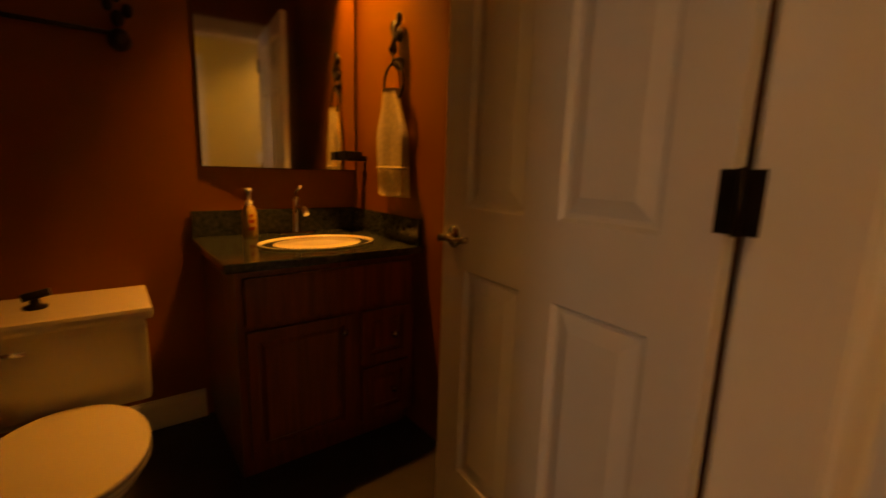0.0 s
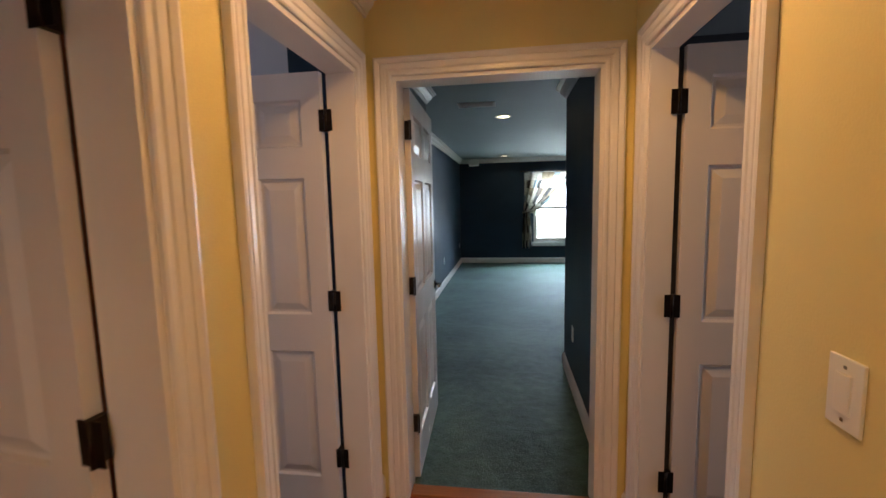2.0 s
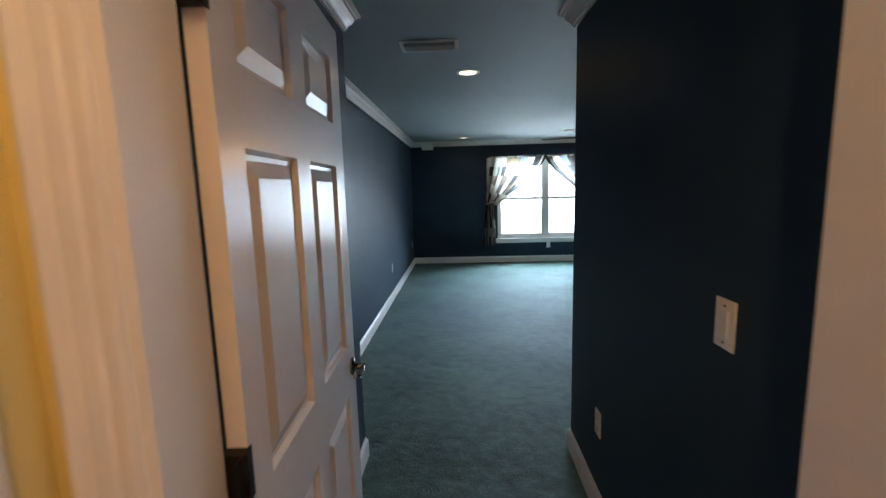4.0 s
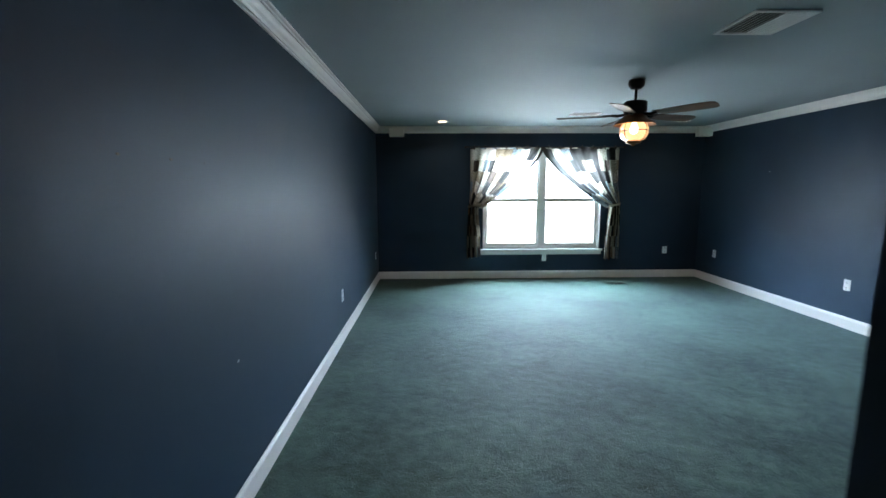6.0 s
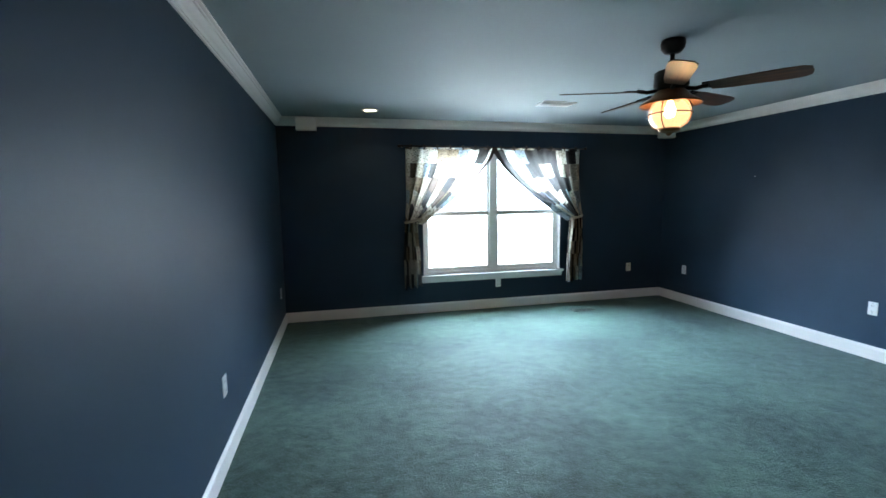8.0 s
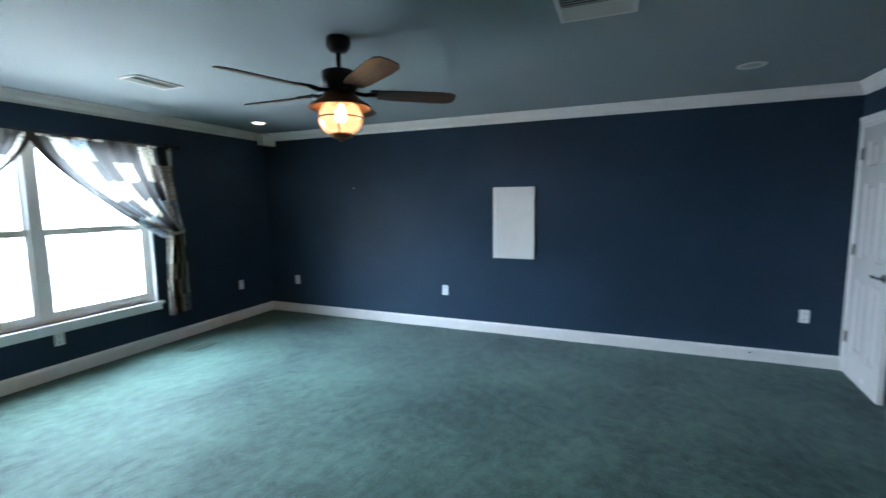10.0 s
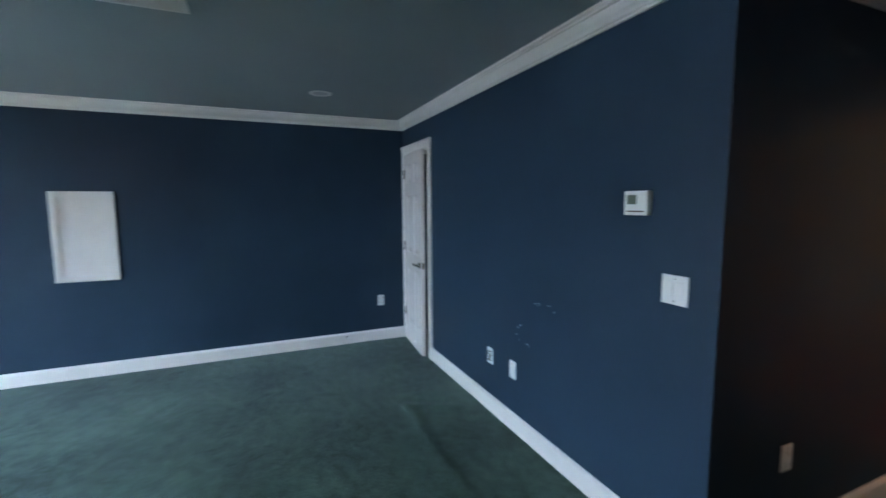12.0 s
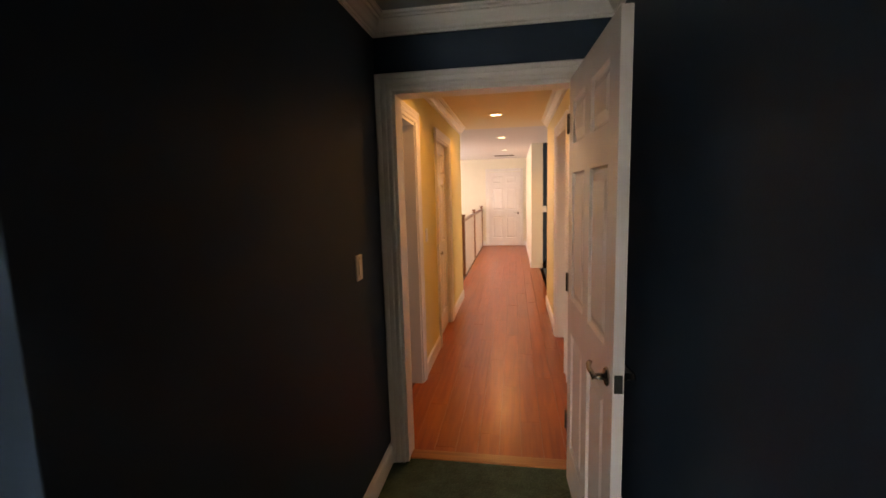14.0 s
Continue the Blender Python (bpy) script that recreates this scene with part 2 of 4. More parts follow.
RAILWOOD = wood_material("brown_handrail", (0.14, 0.05, 0.02), (0.25, 0.10, 0.04), 0.3, 1, 8.0)
GRANITE = node_material("dark_green_stone", (0.055, 0.062, 0.05), 0.12, vary=0.6, scale=60, tint=(0.012, 0.016, 0.013))
PORCELAIN = node_material("white_porcelain", (0.78, 0.72, 0.58), 0.12, vary=0.03, scale=5)
TOWEL = node_material("cream_terry", (0.62, 0.52, 0.36), 0.95, vary=0.25, scale=60, bump=1.0, bump_scale=260)
TILE = node_material("dark_bath_tile", (0.05, 0.045, 0.04), 0.3, vary=0.4, scale=8)
COPPER = node_material("copper_shade", (0.30, 0.13, 0.06), 0.35, 0.9, vary=0.3, scale=20)
MIRROR = node_material("mirror_glass", (0.9, 0.9, 0.88), 0.02, 1.0, vary=0.0)
PANE = glass_material("window_glass")
GLOBE = glass_material("amber_seeded_glass", (1.0, 0.86, 0.66), 0.25)
gp = GLOBE.node_tree.nodes["Principled BSDF"]
gp.inputs["Emission Color"].default_value, gp.inputs["Emission Strength"].default_value = (1.0, 0.58, 0.28, 1), 0.8
BULB = glow_material("warm_bulb", (1.0, 0.62, 0.28), 22)
CAN = glow_material("downlight_lens", (1.0, 0.78, 0.5), 14)
CAN_OFF = node_material("unlit_lens", (0.5, 0.5, 0.5), 0.3, vary=0.05)
SOAP = node_material("soap_plastic", (0.62, 0.45, 0.25), 0.25, vary=0.1, scale=30)
SOAPLABEL = node_material("red_label", (0.35, 0.05, 0.03), 0.4, vary=0.1)
PRINT = curtain_material()
TAPE = node_material("dark_curtain_tape", (0.05, 0.035, 0.025), 0.9, vary=0.4, scale=40)
SKYGLOW = glow_material("overcast_backdrop", (0.95, 0.98, 1.0), 4.0)

# ---- mesh helpers ----


def box(bm, x0, x1, y0, y1, z0, z1, bevel=0.0):
    r = bmesh.ops.create_cube(bm, size=1, matrix=Matrix.LocRotScale(((x0 + x1) / 2, (y0 + y1) / 2, (z0 + z1) / 2), None, (abs(x1 - x0), abs(y1 - y0), abs(z1 - z0))))
    if bevel:
        edges = list({e for v in r["verts"] for e in v.link_edges})
        bmesh.ops.bevel(bm, geom=edges, offset=bevel, segments=2, affect="EDGES", profile=0.7)
    return bm


def boxes(*items, bevel=0.0):
    bm = bmesh.new()
    for i in items:
        box(bm, *i, bevel=bevel)
    return bm


def lathe(bm, profile, steps=32, m=Matrix()):
    """Turns (radius, z) pairs about z."""
    rings = []
    for r, z in profile:
        rings.append([bm.verts.new(m @ Vector((max(r, 1e-4) * math.cos(2 * math.pi * i / steps), max(r, 1e-4) * math.sin(2 * math.pi * i / steps), z))) for i in range(steps)])
    for a, b in zip(rings, rings[1:]):
        for i in range(steps):
            f = bm.faces.new((a[i], a[(i + 1) % steps], b[(i + 1) % steps], b[i]))
            f.smooth = True
    return bm


def tube(bm, pts, r, steps=10):
    """A round bar along points."""
    rings = []
    for i, p in enumerate(pts):
        d = (Vector(pts[min(i + 1, len(pts) - 1)]) - Vector(pts[max(i - 1, 0)])).normalized()
        q = d.to_track_quat("Z", "Y")
        rings.append([bm.verts.new(Vector(p) + q @ Vector((r * math.cos(2 * math.pi * k / steps), r * math.sin(2 * math.pi * k / steps), 0))) for k in range(steps)])
    for a, b in zip(rings, rings[1:]):
        for k in range(steps):
            bm.faces.new((a[k], a[(k + 1) % steps], b[(k + 1) % steps], b[k])).smooth = True
    bm.faces.new(rings[0][::-1]), bm.faces.new(rings[-1])
    return bm


def sweep(bm, path, profile, normal, closed=False):
    """Runs a closed profile of (sideways, along normal) along a flat path with mitred corners; sideways is to the path's left about the normal."""
    n = Vector(normal)
    pts = [Vector(p) for p in path]
    rings = []
    for i, p in enumerate(pts):
        d0 = (p - pts[i - 1]).normalized() if i > 0 else None
        d1 = (pts[i + 1] - p).normalized() if i + 1 < len(pts) else None
        l0, l1 = (n.cross(d) if d else None for d in (d0, d1))
        if l0 is None or l1 is None:
            side = l0 or l1
        else:
            side = (l0 + l1).normalized()
            side = side / max(0.2, side.dot(l0))
        rings.append([bm.verts.new(p + side * a + n * b) for a, b in profile])
    k = len(profile)
    for a, b in zip(rings, rings[1:]):
        for i in range(k):
            bm.faces.new((a[i], a[(i + 1) % k], b[(i + 1) % k], b[i]))
    bm.faces.new(rings[0][::-1]), bm.faces.new(rings[-1])
    bmesh.ops.recalc_face_normals(bm, faces=bm.faces[:])
    return bm


def mesh_of(name, bm, material):
    data = bpy.data.meshes.new(name)
    bm.to_mesh(data)
    bm.free()
    data.materials.append(material)
    return data


def solid(name, bm, material, label, category, kind="", group=""):
    return tagged(new(name, mesh_of(name, bm, material)), label, category, group, kind)


def thing(name, label, category, m=None, kind="", group=""):
    ob = tagged(new(name), label, category, group, kind)
    ob.empty_display_size = 0.05
    if m is not None:
        ob.matrix_world = m
    return ob


def part(name, bm, material, parent, label="", m=None):
    ob = new(name, bm if isinstance(bm, bpy.types.Mesh) else mesh_of(name, bm, material))
    ob.parent = parent
    if m is not None:
        ob.matrix_local = m
    if label:
        ob["label"] = label
    return ob


# ---- plan ----
CEIL = 2.397
LW, RW, FY, TY = -1.035, 4.138, 8.008, 1.735      # bedroom: left, right, window wall, thermostat wall
NL, NR, NLY = -0.645, 0.53, 1.65               # entry nook
HL, HR = -0.595, 0.565                            # hall
OX0, OX1 = -0.475, 0.445                         # bedroom doorway
HEAD = 2.04
WX0, WX1, WZ0, WZ1 = 0.64, 2.53, 0.48, 2.055     # window


def wall(name, axis, a0, a1, t0, t1, material, label, openings=(), z0=0.0, z1=None):
    """A wall along axis 'x' or 'y' from a0 to a1, between t0 and t1 across, cut by openings (from, to, sill, head)."""
    z1 = CEIL if z1 is None else z1
    bm = bmesh.new()

    def put(s, e, lo, hi):
        if e - s > 1e-4 and hi - lo > 1e-4:
            box(bm, s, e, t0, t1, lo, hi) if axis == "x" else box(bm, t0, t1, s, e, lo, hi)

    at = a0
    for s, e, lo, hi in sorted(openings):
        put(at, s, z0, z1)
        put(s, e, z0, lo)
        put(s, e, hi, z1)
        at = e
    put(at, a1, z0, z1)
    return solid(name, bm, material, label, "wall", "structure")


LD, BD = (-1.085, -0.285), (-2.25, -1.405)          # left bedroom door, bath door (y)
RD, CD = (-1.035, -0.315), (-2.70, -1.93)          # right room door, hall closet (y)
KX = (3.38, 4.11)                                # bedroom closet door (x)
# bedroom
wall("wall_bedroom_entry", "x", NL, NR, -0.065, 0.0, NAVY, "navy blue painted wall over the bedroom doorway", [(OX0, OX1, 0, HEAD)])
wall("wall_nook_left", "y", 0.0, NLY, LW, NL, NAVY, "navy blue painted wall beside the open door")
wall("wall_nook_right", "y", 0.0, TY - 0.12, NR, NR + 0.1, NAVY, "navy blue painted wall of the entry nook")
wall("wall_thermostat", "x", NR, RW, TY - 0.12, TY, NAVY, "navy blue painted wall with thermostat and closet door", [(KX[0], KX[1], 0, HEAD)])
wall("wall_bedroom_left", "y", NLY - 0.1, FY, LW - 0.12, LW, NAVY, "scuffed navy blue painted bedroom wall")
wall("wall_bedroom_right", "y", 0.8, FY, RW, RW + 0.12, NAVY, "navy blue painted wall with white access panel")
wall("wall_window", "x", LW - 0.12, RW + 0.12, FY, FY + 0.15, NAVY, "navy blue painted wall round the double window", [(WX0, WX1, WZ0, WZ1)])
# hall
wall("wall_hall_end", "x", HL - 0.06, HR + 0.06, -0.13, -0.067, YELLOW, "yellow painted end wall of the hall", [(OX0, OX1, 0, HEAD)])
wall("wall_hall_left", "y", -3.6, -0.13, HL - 0.06, HL, YELLOW, "yellow painted hall wall with two doors", [(*BD, 0, HEAD), (*LD, 0, HEAD)])
wall("wall_hall_right", "y", -3.9, -0.13, HR, HR + 0.06, YELLOW, "yellow painted hall wall with two doors", [(*CD, 0, HEAD), (*RD, 0, HEAD)])
wall("wall_hall_left_far", "y", -9.97, -6.35, HL - 0.12, -0.5, CREAM, "cream painted wall of the far hall")
wall("wall_hall_far", "x", -0.7, 2.6, -10.09, -9.97, CREAM, "cream painted far wall with a closed door")
wall("wall_blue_room", "x", -3.2, HL - 0.12, -6.45, -6.35, NAVY, "slate blue wall beyond the hall opening")
wall("wall_blue_room_side", "y", -6.35, -3.6, -3.3, -3.2, CREAM, "plain wall of the side room", [(-5.7, -4.3, 0.7, 2.1)])
wall("wall_blue_room_back", "x", -3.2, HL - 0.06, -3.6, -3.5, CREAM, "plain wall of the side room")
wall("wall_stairwell", "y", -9.97, -3.1, 2.6, 2.7, CREAM, "cream painted stairwell wall", [(-8.5, -6.3, 0.8, 2.3)], z0=-2.6)
wall("wall_stairwell_near", "x", HR + 0.06, 2.6, -3.9, -3.8, CREAM, "cream painted stairwell wall", z0=-2.6)
wall("wall_stairwell_low", "y", -9.97, -3.1, 0.72, 0.8, CREAM, "cream painted wall under the railing", z0=-2.6, z1=-0.25)
# bath
BX, BY = -2.50, -1.16
wall("wall_bath_door", "y", -3.0, BY, HL - 0.12, HL - 0.06, BROWN, "rust brown painted bathroom wall", [(*BD, 0, HEAD)])
wall("wall_bath_mirror", "y", -3.0, BY, BX - 0.1, BX, BROWN, "rust brown painted wall behind the mirror")
wall("wall_bath_towel", "x", BX - 0.1, HL - 0.06, BY, BY + 0.035, BROWN, "rust brown painted wall with the towel ring")
wall("wall_bath_back", "x", BX - 0.1, HL - 0.06, -3.1, -3.0, BROWN, "rust brown painted bathroom wall")
# left and right rooms
wall("wall_left_room_near", "x", -3.5, HL - 0.06, BY + 0.035, BY + 0.07, LILAC, "pale painted wall of the side bedroom")
wall("wall_left_room_door", "y", BY + 0.07, 0.0, HL - 0.12, HL - 0.06, LILAC, "pale painted wall of the side bedroom", [(*LD, 0, HEAD)])
wall("wall_left_room_side", "y", BY + 0.07, 1.65, -3.6, -3.5, LILAC, "pale painted window wall of the side bedroom", [(-0.9, 0.2, 0.75, 2.05)])
wall("wall_left_room_far", "x", -3.5, LW - 0.12, 1.5, 1.6, LILAC, "pale painted wall of the side bedroom")
# the near-black wall end also stands in for shade in door_4's hinge gap
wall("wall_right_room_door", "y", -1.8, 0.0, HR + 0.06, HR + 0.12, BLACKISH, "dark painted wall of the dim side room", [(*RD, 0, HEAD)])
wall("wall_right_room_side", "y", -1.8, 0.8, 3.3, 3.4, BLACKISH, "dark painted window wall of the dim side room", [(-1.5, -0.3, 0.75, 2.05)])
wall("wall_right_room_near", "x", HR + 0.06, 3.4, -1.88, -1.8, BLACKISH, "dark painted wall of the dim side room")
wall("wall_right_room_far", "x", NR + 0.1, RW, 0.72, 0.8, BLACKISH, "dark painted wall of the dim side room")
wall("wall_hall_closet", "x", HR + 0.06, 1.4, -2.95, -2.9, CREAM, "plain wall inside the hall closet")
wall("wall_hall_closet_back", "y", -2.9, -1.88, 1.4, 1.45, CREAM, "plain back wall inside the hall closet")


def slab(name, x0, x1, y0, y1, z0, z1, material, label, category):
    return solid(name, boxes((x0, x1, y0, y1, z0, z1)), material, label, category, "structure")


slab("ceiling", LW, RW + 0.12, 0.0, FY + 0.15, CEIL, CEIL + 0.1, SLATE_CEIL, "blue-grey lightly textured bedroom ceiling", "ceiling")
slab("ceiling_hall", HL - 0.06, HR + 0.06, -4.1, 0.0, CEIL, CEIL + 0.1, WHITE_CEIL, "cream painted hall ceiling", "ceiling")
slab("ceiling_stairwell", HL - 0.06, 2.7, -10.16, -4.1, CEIL, CEIL + 0.1, LILAC, "white ceiling over the stairwell", "ceiling")
slab("ceiling_stairwell_near", HR + 0.06, 2.7, -4.1, -3.0, CEIL, CEIL + 0.1, LILAC, "white ceiling over the stairwell", "ceiling")
slab("ceiling_bath", -3.6, HL - 0.06, -3.1, BY + 0.05, CEIL, CEIL + 0.1, BROWN, "rust brown bathroom ceiling", "ceiling")
slab("ceiling_left_room", -3.6, HL - 0.06, BY + 0.05, 0.0, CEIL, CEIL + 0.1, LILAC, "pale ceiling of the side bedroom", "ceiling")
slab("ceiling_left_room_far", -3.6, LW, 0.0, 1.65, CEIL, CEIL + 0.1, LILAC, "pale ceiling of the side bedroom", "ceiling")
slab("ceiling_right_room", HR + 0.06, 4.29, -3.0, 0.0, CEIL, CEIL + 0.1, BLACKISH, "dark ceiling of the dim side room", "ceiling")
slab("ceiling_blue_room", -3.3, HL - 0.06, -6.45, -3.1, CEIL, CEIL + 0.1, LILAC, "white ceiling of the side room", "ceiling")
slab("floor_left_room", -3.6, HL - 0.06, BY + 0.035, 1.65, -0.1, 0.0, DARKCARPET, "black carpet of the side bedroom", "carpet")
slab("floor_right_room", HR + 0.06, 3.4, -2.9, 0.8, -0.1, 0.0, DARKCARPET, "dark carpet of the dim side room", "carpet")
slab("floor_bath", BX - 0.1, HL - 0.06, -3.1, BY + 0.035, -0.1, 0.0, TILE, "dark tiled bathroom floor", "floor")
slab("floor_blue_room", -3.3, HL - 0.06, -6.45, -3.5, -0.1, 0.0, DARKCARPET, "dark carpet of the side room", "carpet")
slab("floor_stairwell", 0.72, 2.7, -10.16, -3.0, -2.7, -2.6, LILAC, "pale floor at the foot of the stairwell", "floor")
slab("floor_hall_base", HL - 0.06, 0.8, -10.16, -0.067, -0.12, -0.012, SLOT, "dark underlay beneath the hall boards", "floor")
slab("floor_closet", 2.9, RW, 0.8, TY - 0.12, -0.1, 0.0, DARKCARPET, "dark carpet inside the closet", "carpet")
slab("ground", -60, 60, 9, 120, -3.2, -3.0, node_material("lawn", (0.07, 0.10, 0.04), 0.95, vary=0.4, scale=0.8), "green lawn outside below the window", "lawn")
solid("backdrop", boxes((-22, 26, 22, 22.1, -3.1, 20)), SKYGLOW, "pale overcast sky beyond the window", "sky", "structure")

# ---- bedroom carpet: one sheet with a raised seam and a few ripples ----


def ridge(x, y, ax, ay, bx, by, w):
    """1 on the line from a to b, falling off to 0 over w."""
    dx, dy = bx - ax, by - ay
    t = max(0.0, min(1.0, ((x - ax) * dx + (y - ay) * dy) / (dx * dx + dy * dy)))
    d = math.hypot(x - ax - t * dx, y - ay - t * dy)
    return math.exp(-(d / w) ** 2)


def carpet():
    bm = bmesh.new()

    def sheet(x0, x1, y0, y1, step):
        nx, ny = max(1, round((x1 - x0) / step)), max(1, round((y1 - y0) / step))
        g = []
        for j in range(ny + 1):
            row = []
            for i in range(nx + 1):
                x, y = x0 + (x1 - x0) * i / nx, y0 + (y1 - y0) * j / ny
                z = 0.004 + 0.003 * noise.noise(Vector((x * 2.3, y * 2.3, 0)))
                z += 0.016 * ridge(x, y, 1.45, 2.33, 2.48, 2.27, 0.025) + 0.012 * ridge(x, y, 2.48, 2.27, 2.3, 1.9, 0.03)
                z += 0.010 * ridge(x, y, 2.9, 3.9, 3.5, 4.4, 0.05)
                row.append(bm.verts.new((x, y, z)))
            g.append(row)
        for j in range(ny):
            for i in range(nx):
                bm.faces.new((g[j][i], g[j][i + 1], g[j + 1][i + 1], g[j + 1][i])).smooth = True

    sheet(LW, RW, TY - 0.02, FY, 0.04)
    sheet(NL - 0.02, NR + 0.01, -0.03, TY - 0.02, 0.04)
    sheet(LW, NL - 0.02, NLY - 0.01, TY - 0.02, 0.04)
    return solid("floor", bm, CARPET, "worn dark green cut-pile bedroom carpet with a raised seam", "carpet", "structure")


carpet()
slab("floor_base", LW - 0.1, RW, -0.06, FY + 0.1, -0.15, -0.02, SLOT, "dark underlay beneath the carpet", "floor")
solid("threshold", boxes((OX0, OX1, -0.11, -0.03, -0.008, 0.012), bevel=0.005), REDTRIM, "red-brown wooden threshold strip between boards and carpet", "threshold", "structure")

# ---- trim ----
CROWN = [(0, 0), (0.014, 0), (0.014, 0.014), (0.024, 0.014), (0.024, 0.024), (0.030, 0.034), (0.044, 0.046), (0.056, 0.064), (0.060, 0.080), (0.074, 0.080), (0.074, 0.092), (0.092, 0.096), (0.092, 0.112), (0, 0.112)]
CROWN = [(a * 0.85, b * 0.86) for a, b in CROWN]
BASE = [(0, 0), (0.015, 0), (0.015, 0.098), (0.012, 0.108), (0.006, 0.116), (0.004, 0.124), (0, 0.124)]
CASE = [(a * 0.8, b) for a, b in ((0, 0), (0, 0.012), (0.006, 0.016), (0.02, 0.016), (0.024, 0.012), (0.032, 0.012), (0.038, 0.017), (0.062, 0.020), (0.068, 0.016), (0.072, 0.020), (0.09, 0.026), (0.1, 0.024), (0.1, 0))]


def crown(name, label, *path):
    return solid(name, sweep(bmesh.new(), [(x, y, CEIL - 0.0963) for x, y in path], CROWN, (0, 0, 1)), TRIM, label, "crown moulding", "structure")


def baseboard(name, *path):
    return solid(name, sweep(bmesh.new(), [(x, y, 0.0) for x, y in path], BASE, (0, 0, 1)), TRIM, "white painted wooden baseboard", "baseboard", "structure")


# counter-clockwise, so that the room lies to the left
crown("trim_crown_bedroom", "white stepped crown moulding round the bedroom ceiling",
      (NL, 0), (NR, 0), (NR, TY), (RW, TY), (RW, FY), (LW, FY), (LW, NLY), (NL, NLY), (NL, 0.0))
crown("trim_crown_hall_left", "white crown moulding along the hall", (HL, -0.13), (HL, -3.6))
crown("trim_crown_hall_right", "white crown moulding along the hall", (HR, -3.9), (HR, -0.13))
crown("trim_crown_left_room", "white crown moulding in the side bedroom", (HL - 0.12, BY + 0.07), (HL - 0.12, 0), (LW, 0), (LW, 1.5), (-3.5, 1.5))
baseboard("baseboard", (NR, 0.0), (NR, TY), (KX[0] - 0.08, TY))
baseboard("baseboard", (RW, TY), (RW, FY), (LW, FY), (LW, NLY), (NL, NLY), (NL, 0.0))
baseboard("baseboard", (HL, -0.13), (HL, LD[1] + 0.08))
baseboard("baseboard", (HL, LD[0] - 0.08), (HL, BD[1] + 0.08))
baseboard("baseboard", (HL, BD[0] - 0.08), (HL, -3.6))
baseboard("baseboard", (HR, RD[1] + 0.08), (HR, -0.13))
baseboard("baseboard", (HR, CD[1] + 0.08), (HR, RD[0] - 0.08))
baseboard("baseboard", (HR, -3.9), (HR, CD[0] - 0.08))
baseboard("baseboard", (HL - 0.12, -6.35), (-3.2, -6.35))
baseboard("baseboard", (-0.5, -6.35), (-0.5, -9.97), (-0.43, -9.97))
baseboard("baseboard", (0.63, -9.97), (2.6, -9.97))
baseboard("baseboard", (BX, -1.87), (BX, -3.0))


def casing(name, label, axis, at, face, lo, hi, sign):
    """Casing round a doorway: on the wall face 'at', the opening from lo to hi along axis; sign is the way the face looks."""
    if axis == "x":
        n = (0, sign, 0)
        pts = [(lo, at, 0), (lo, at, HEAD), (hi, at, HEAD), (hi, at, 0)]
    else:
        n = (sign, 0, 0)
        pts = [(at, lo, 0), (at, lo, HEAD), (at, hi, HEAD), (at, hi, 0)]
    up = Vector((0, 0, 1))
    left = Vector(n).cross(up)
    out = Vector(pts[0]) - Vector(pts[3])
    if left.dot(out) < 0:
        pts = pts[::-1]
    return solid(name, sweep(bmesh.new(), pts, CASE, n), TRIM, label, "door casing", "structure")


def jamb(name, axis, t0, t1, lo, hi):
    """The lining of a doorway, with its stop."""
    th = 0.018
    items = []
    for s, e, z0, z1 in ((lo, lo + th, 0, HEAD), (hi - th, hi, 0, HEAD), (lo + th, hi - th, HEAD - th, HEAD)):
        items.append((s, e, t0, t1, z0, z1) if axis == "x" else (t0, t1, s, e, z0, z1))
    return solid(name, boxes(*items), TRIM, "white painted wooden door lining", "door frame", "structure")


for axis, t0, t1, span, faces in (("x", -0.132, 0.002, (OX0, OX1), ((-0.13, -1), (0.0, 1))), ("y", HL - 0.122, HL + 0.002, LD, ((HL, 1),)),
                                  ("y", HL - 0.122, HL + 0.002, BD, ((HL, 1), (HL - 0.12, -1))), ("y", HR - 0.002, HR + 0.096, RD, ((HR, -1),)),
                                  ("y", HR - 0.002, HR + 0.122, CD, ((HR, -1),)), ("x", TY - 0.122, TY + 0.002, KX, ((TY, 1),))):
    jamb("door_frame", axis, t0, t1, *span)
    for at, sign in faces:
        lo, hi = span
        casing("trim_door_casing", "white fluted wooden door casing", axis, at, None, lo, hi, sign)
FDX = (-0.335, 0.525)
casing("trim_door_casing", "white door casing at the far end of the hall", "x", -9.97, None, *FDX, 1)

# ---- doors ----
RAILS = ((0.0, 0.215), (0.815, 0.985), (1.585, 1.715), (1.91, 2.02))


def frustum(w, h, t):
    """A moulded door panel, both faces: it dips from the frame and rises to a field."""
    bm = bmesh.new()
    loops = ((0.0, t), (0.008, t - 0.012), (0.018, t - 0.013), (0.050, t - 0.002))
    for s in (1, -1):
        prev = None
        for inset, d in loops:
            ring = [bm.verts.new((x, s * d, z)) for x, z in ((inset, inset), (w - inset, inset), (w - inset, h - inset), (inset, h - inset))]
            if prev:
                for i in range(4):
                    bm.faces.new((prev[i], prev[(i + 1) % 4], ring[(i + 1) % 4], ring[i]))
            prev = ring
        bm.faces.new(prev)
    bmesh.ops.recalc_face_normals(bm, faces=bm.faces[:])
    for f in bm.faces:
        if f.normal.y * (f.calc_center_median().y) < 0:
            f.normal_flip()
    return bm


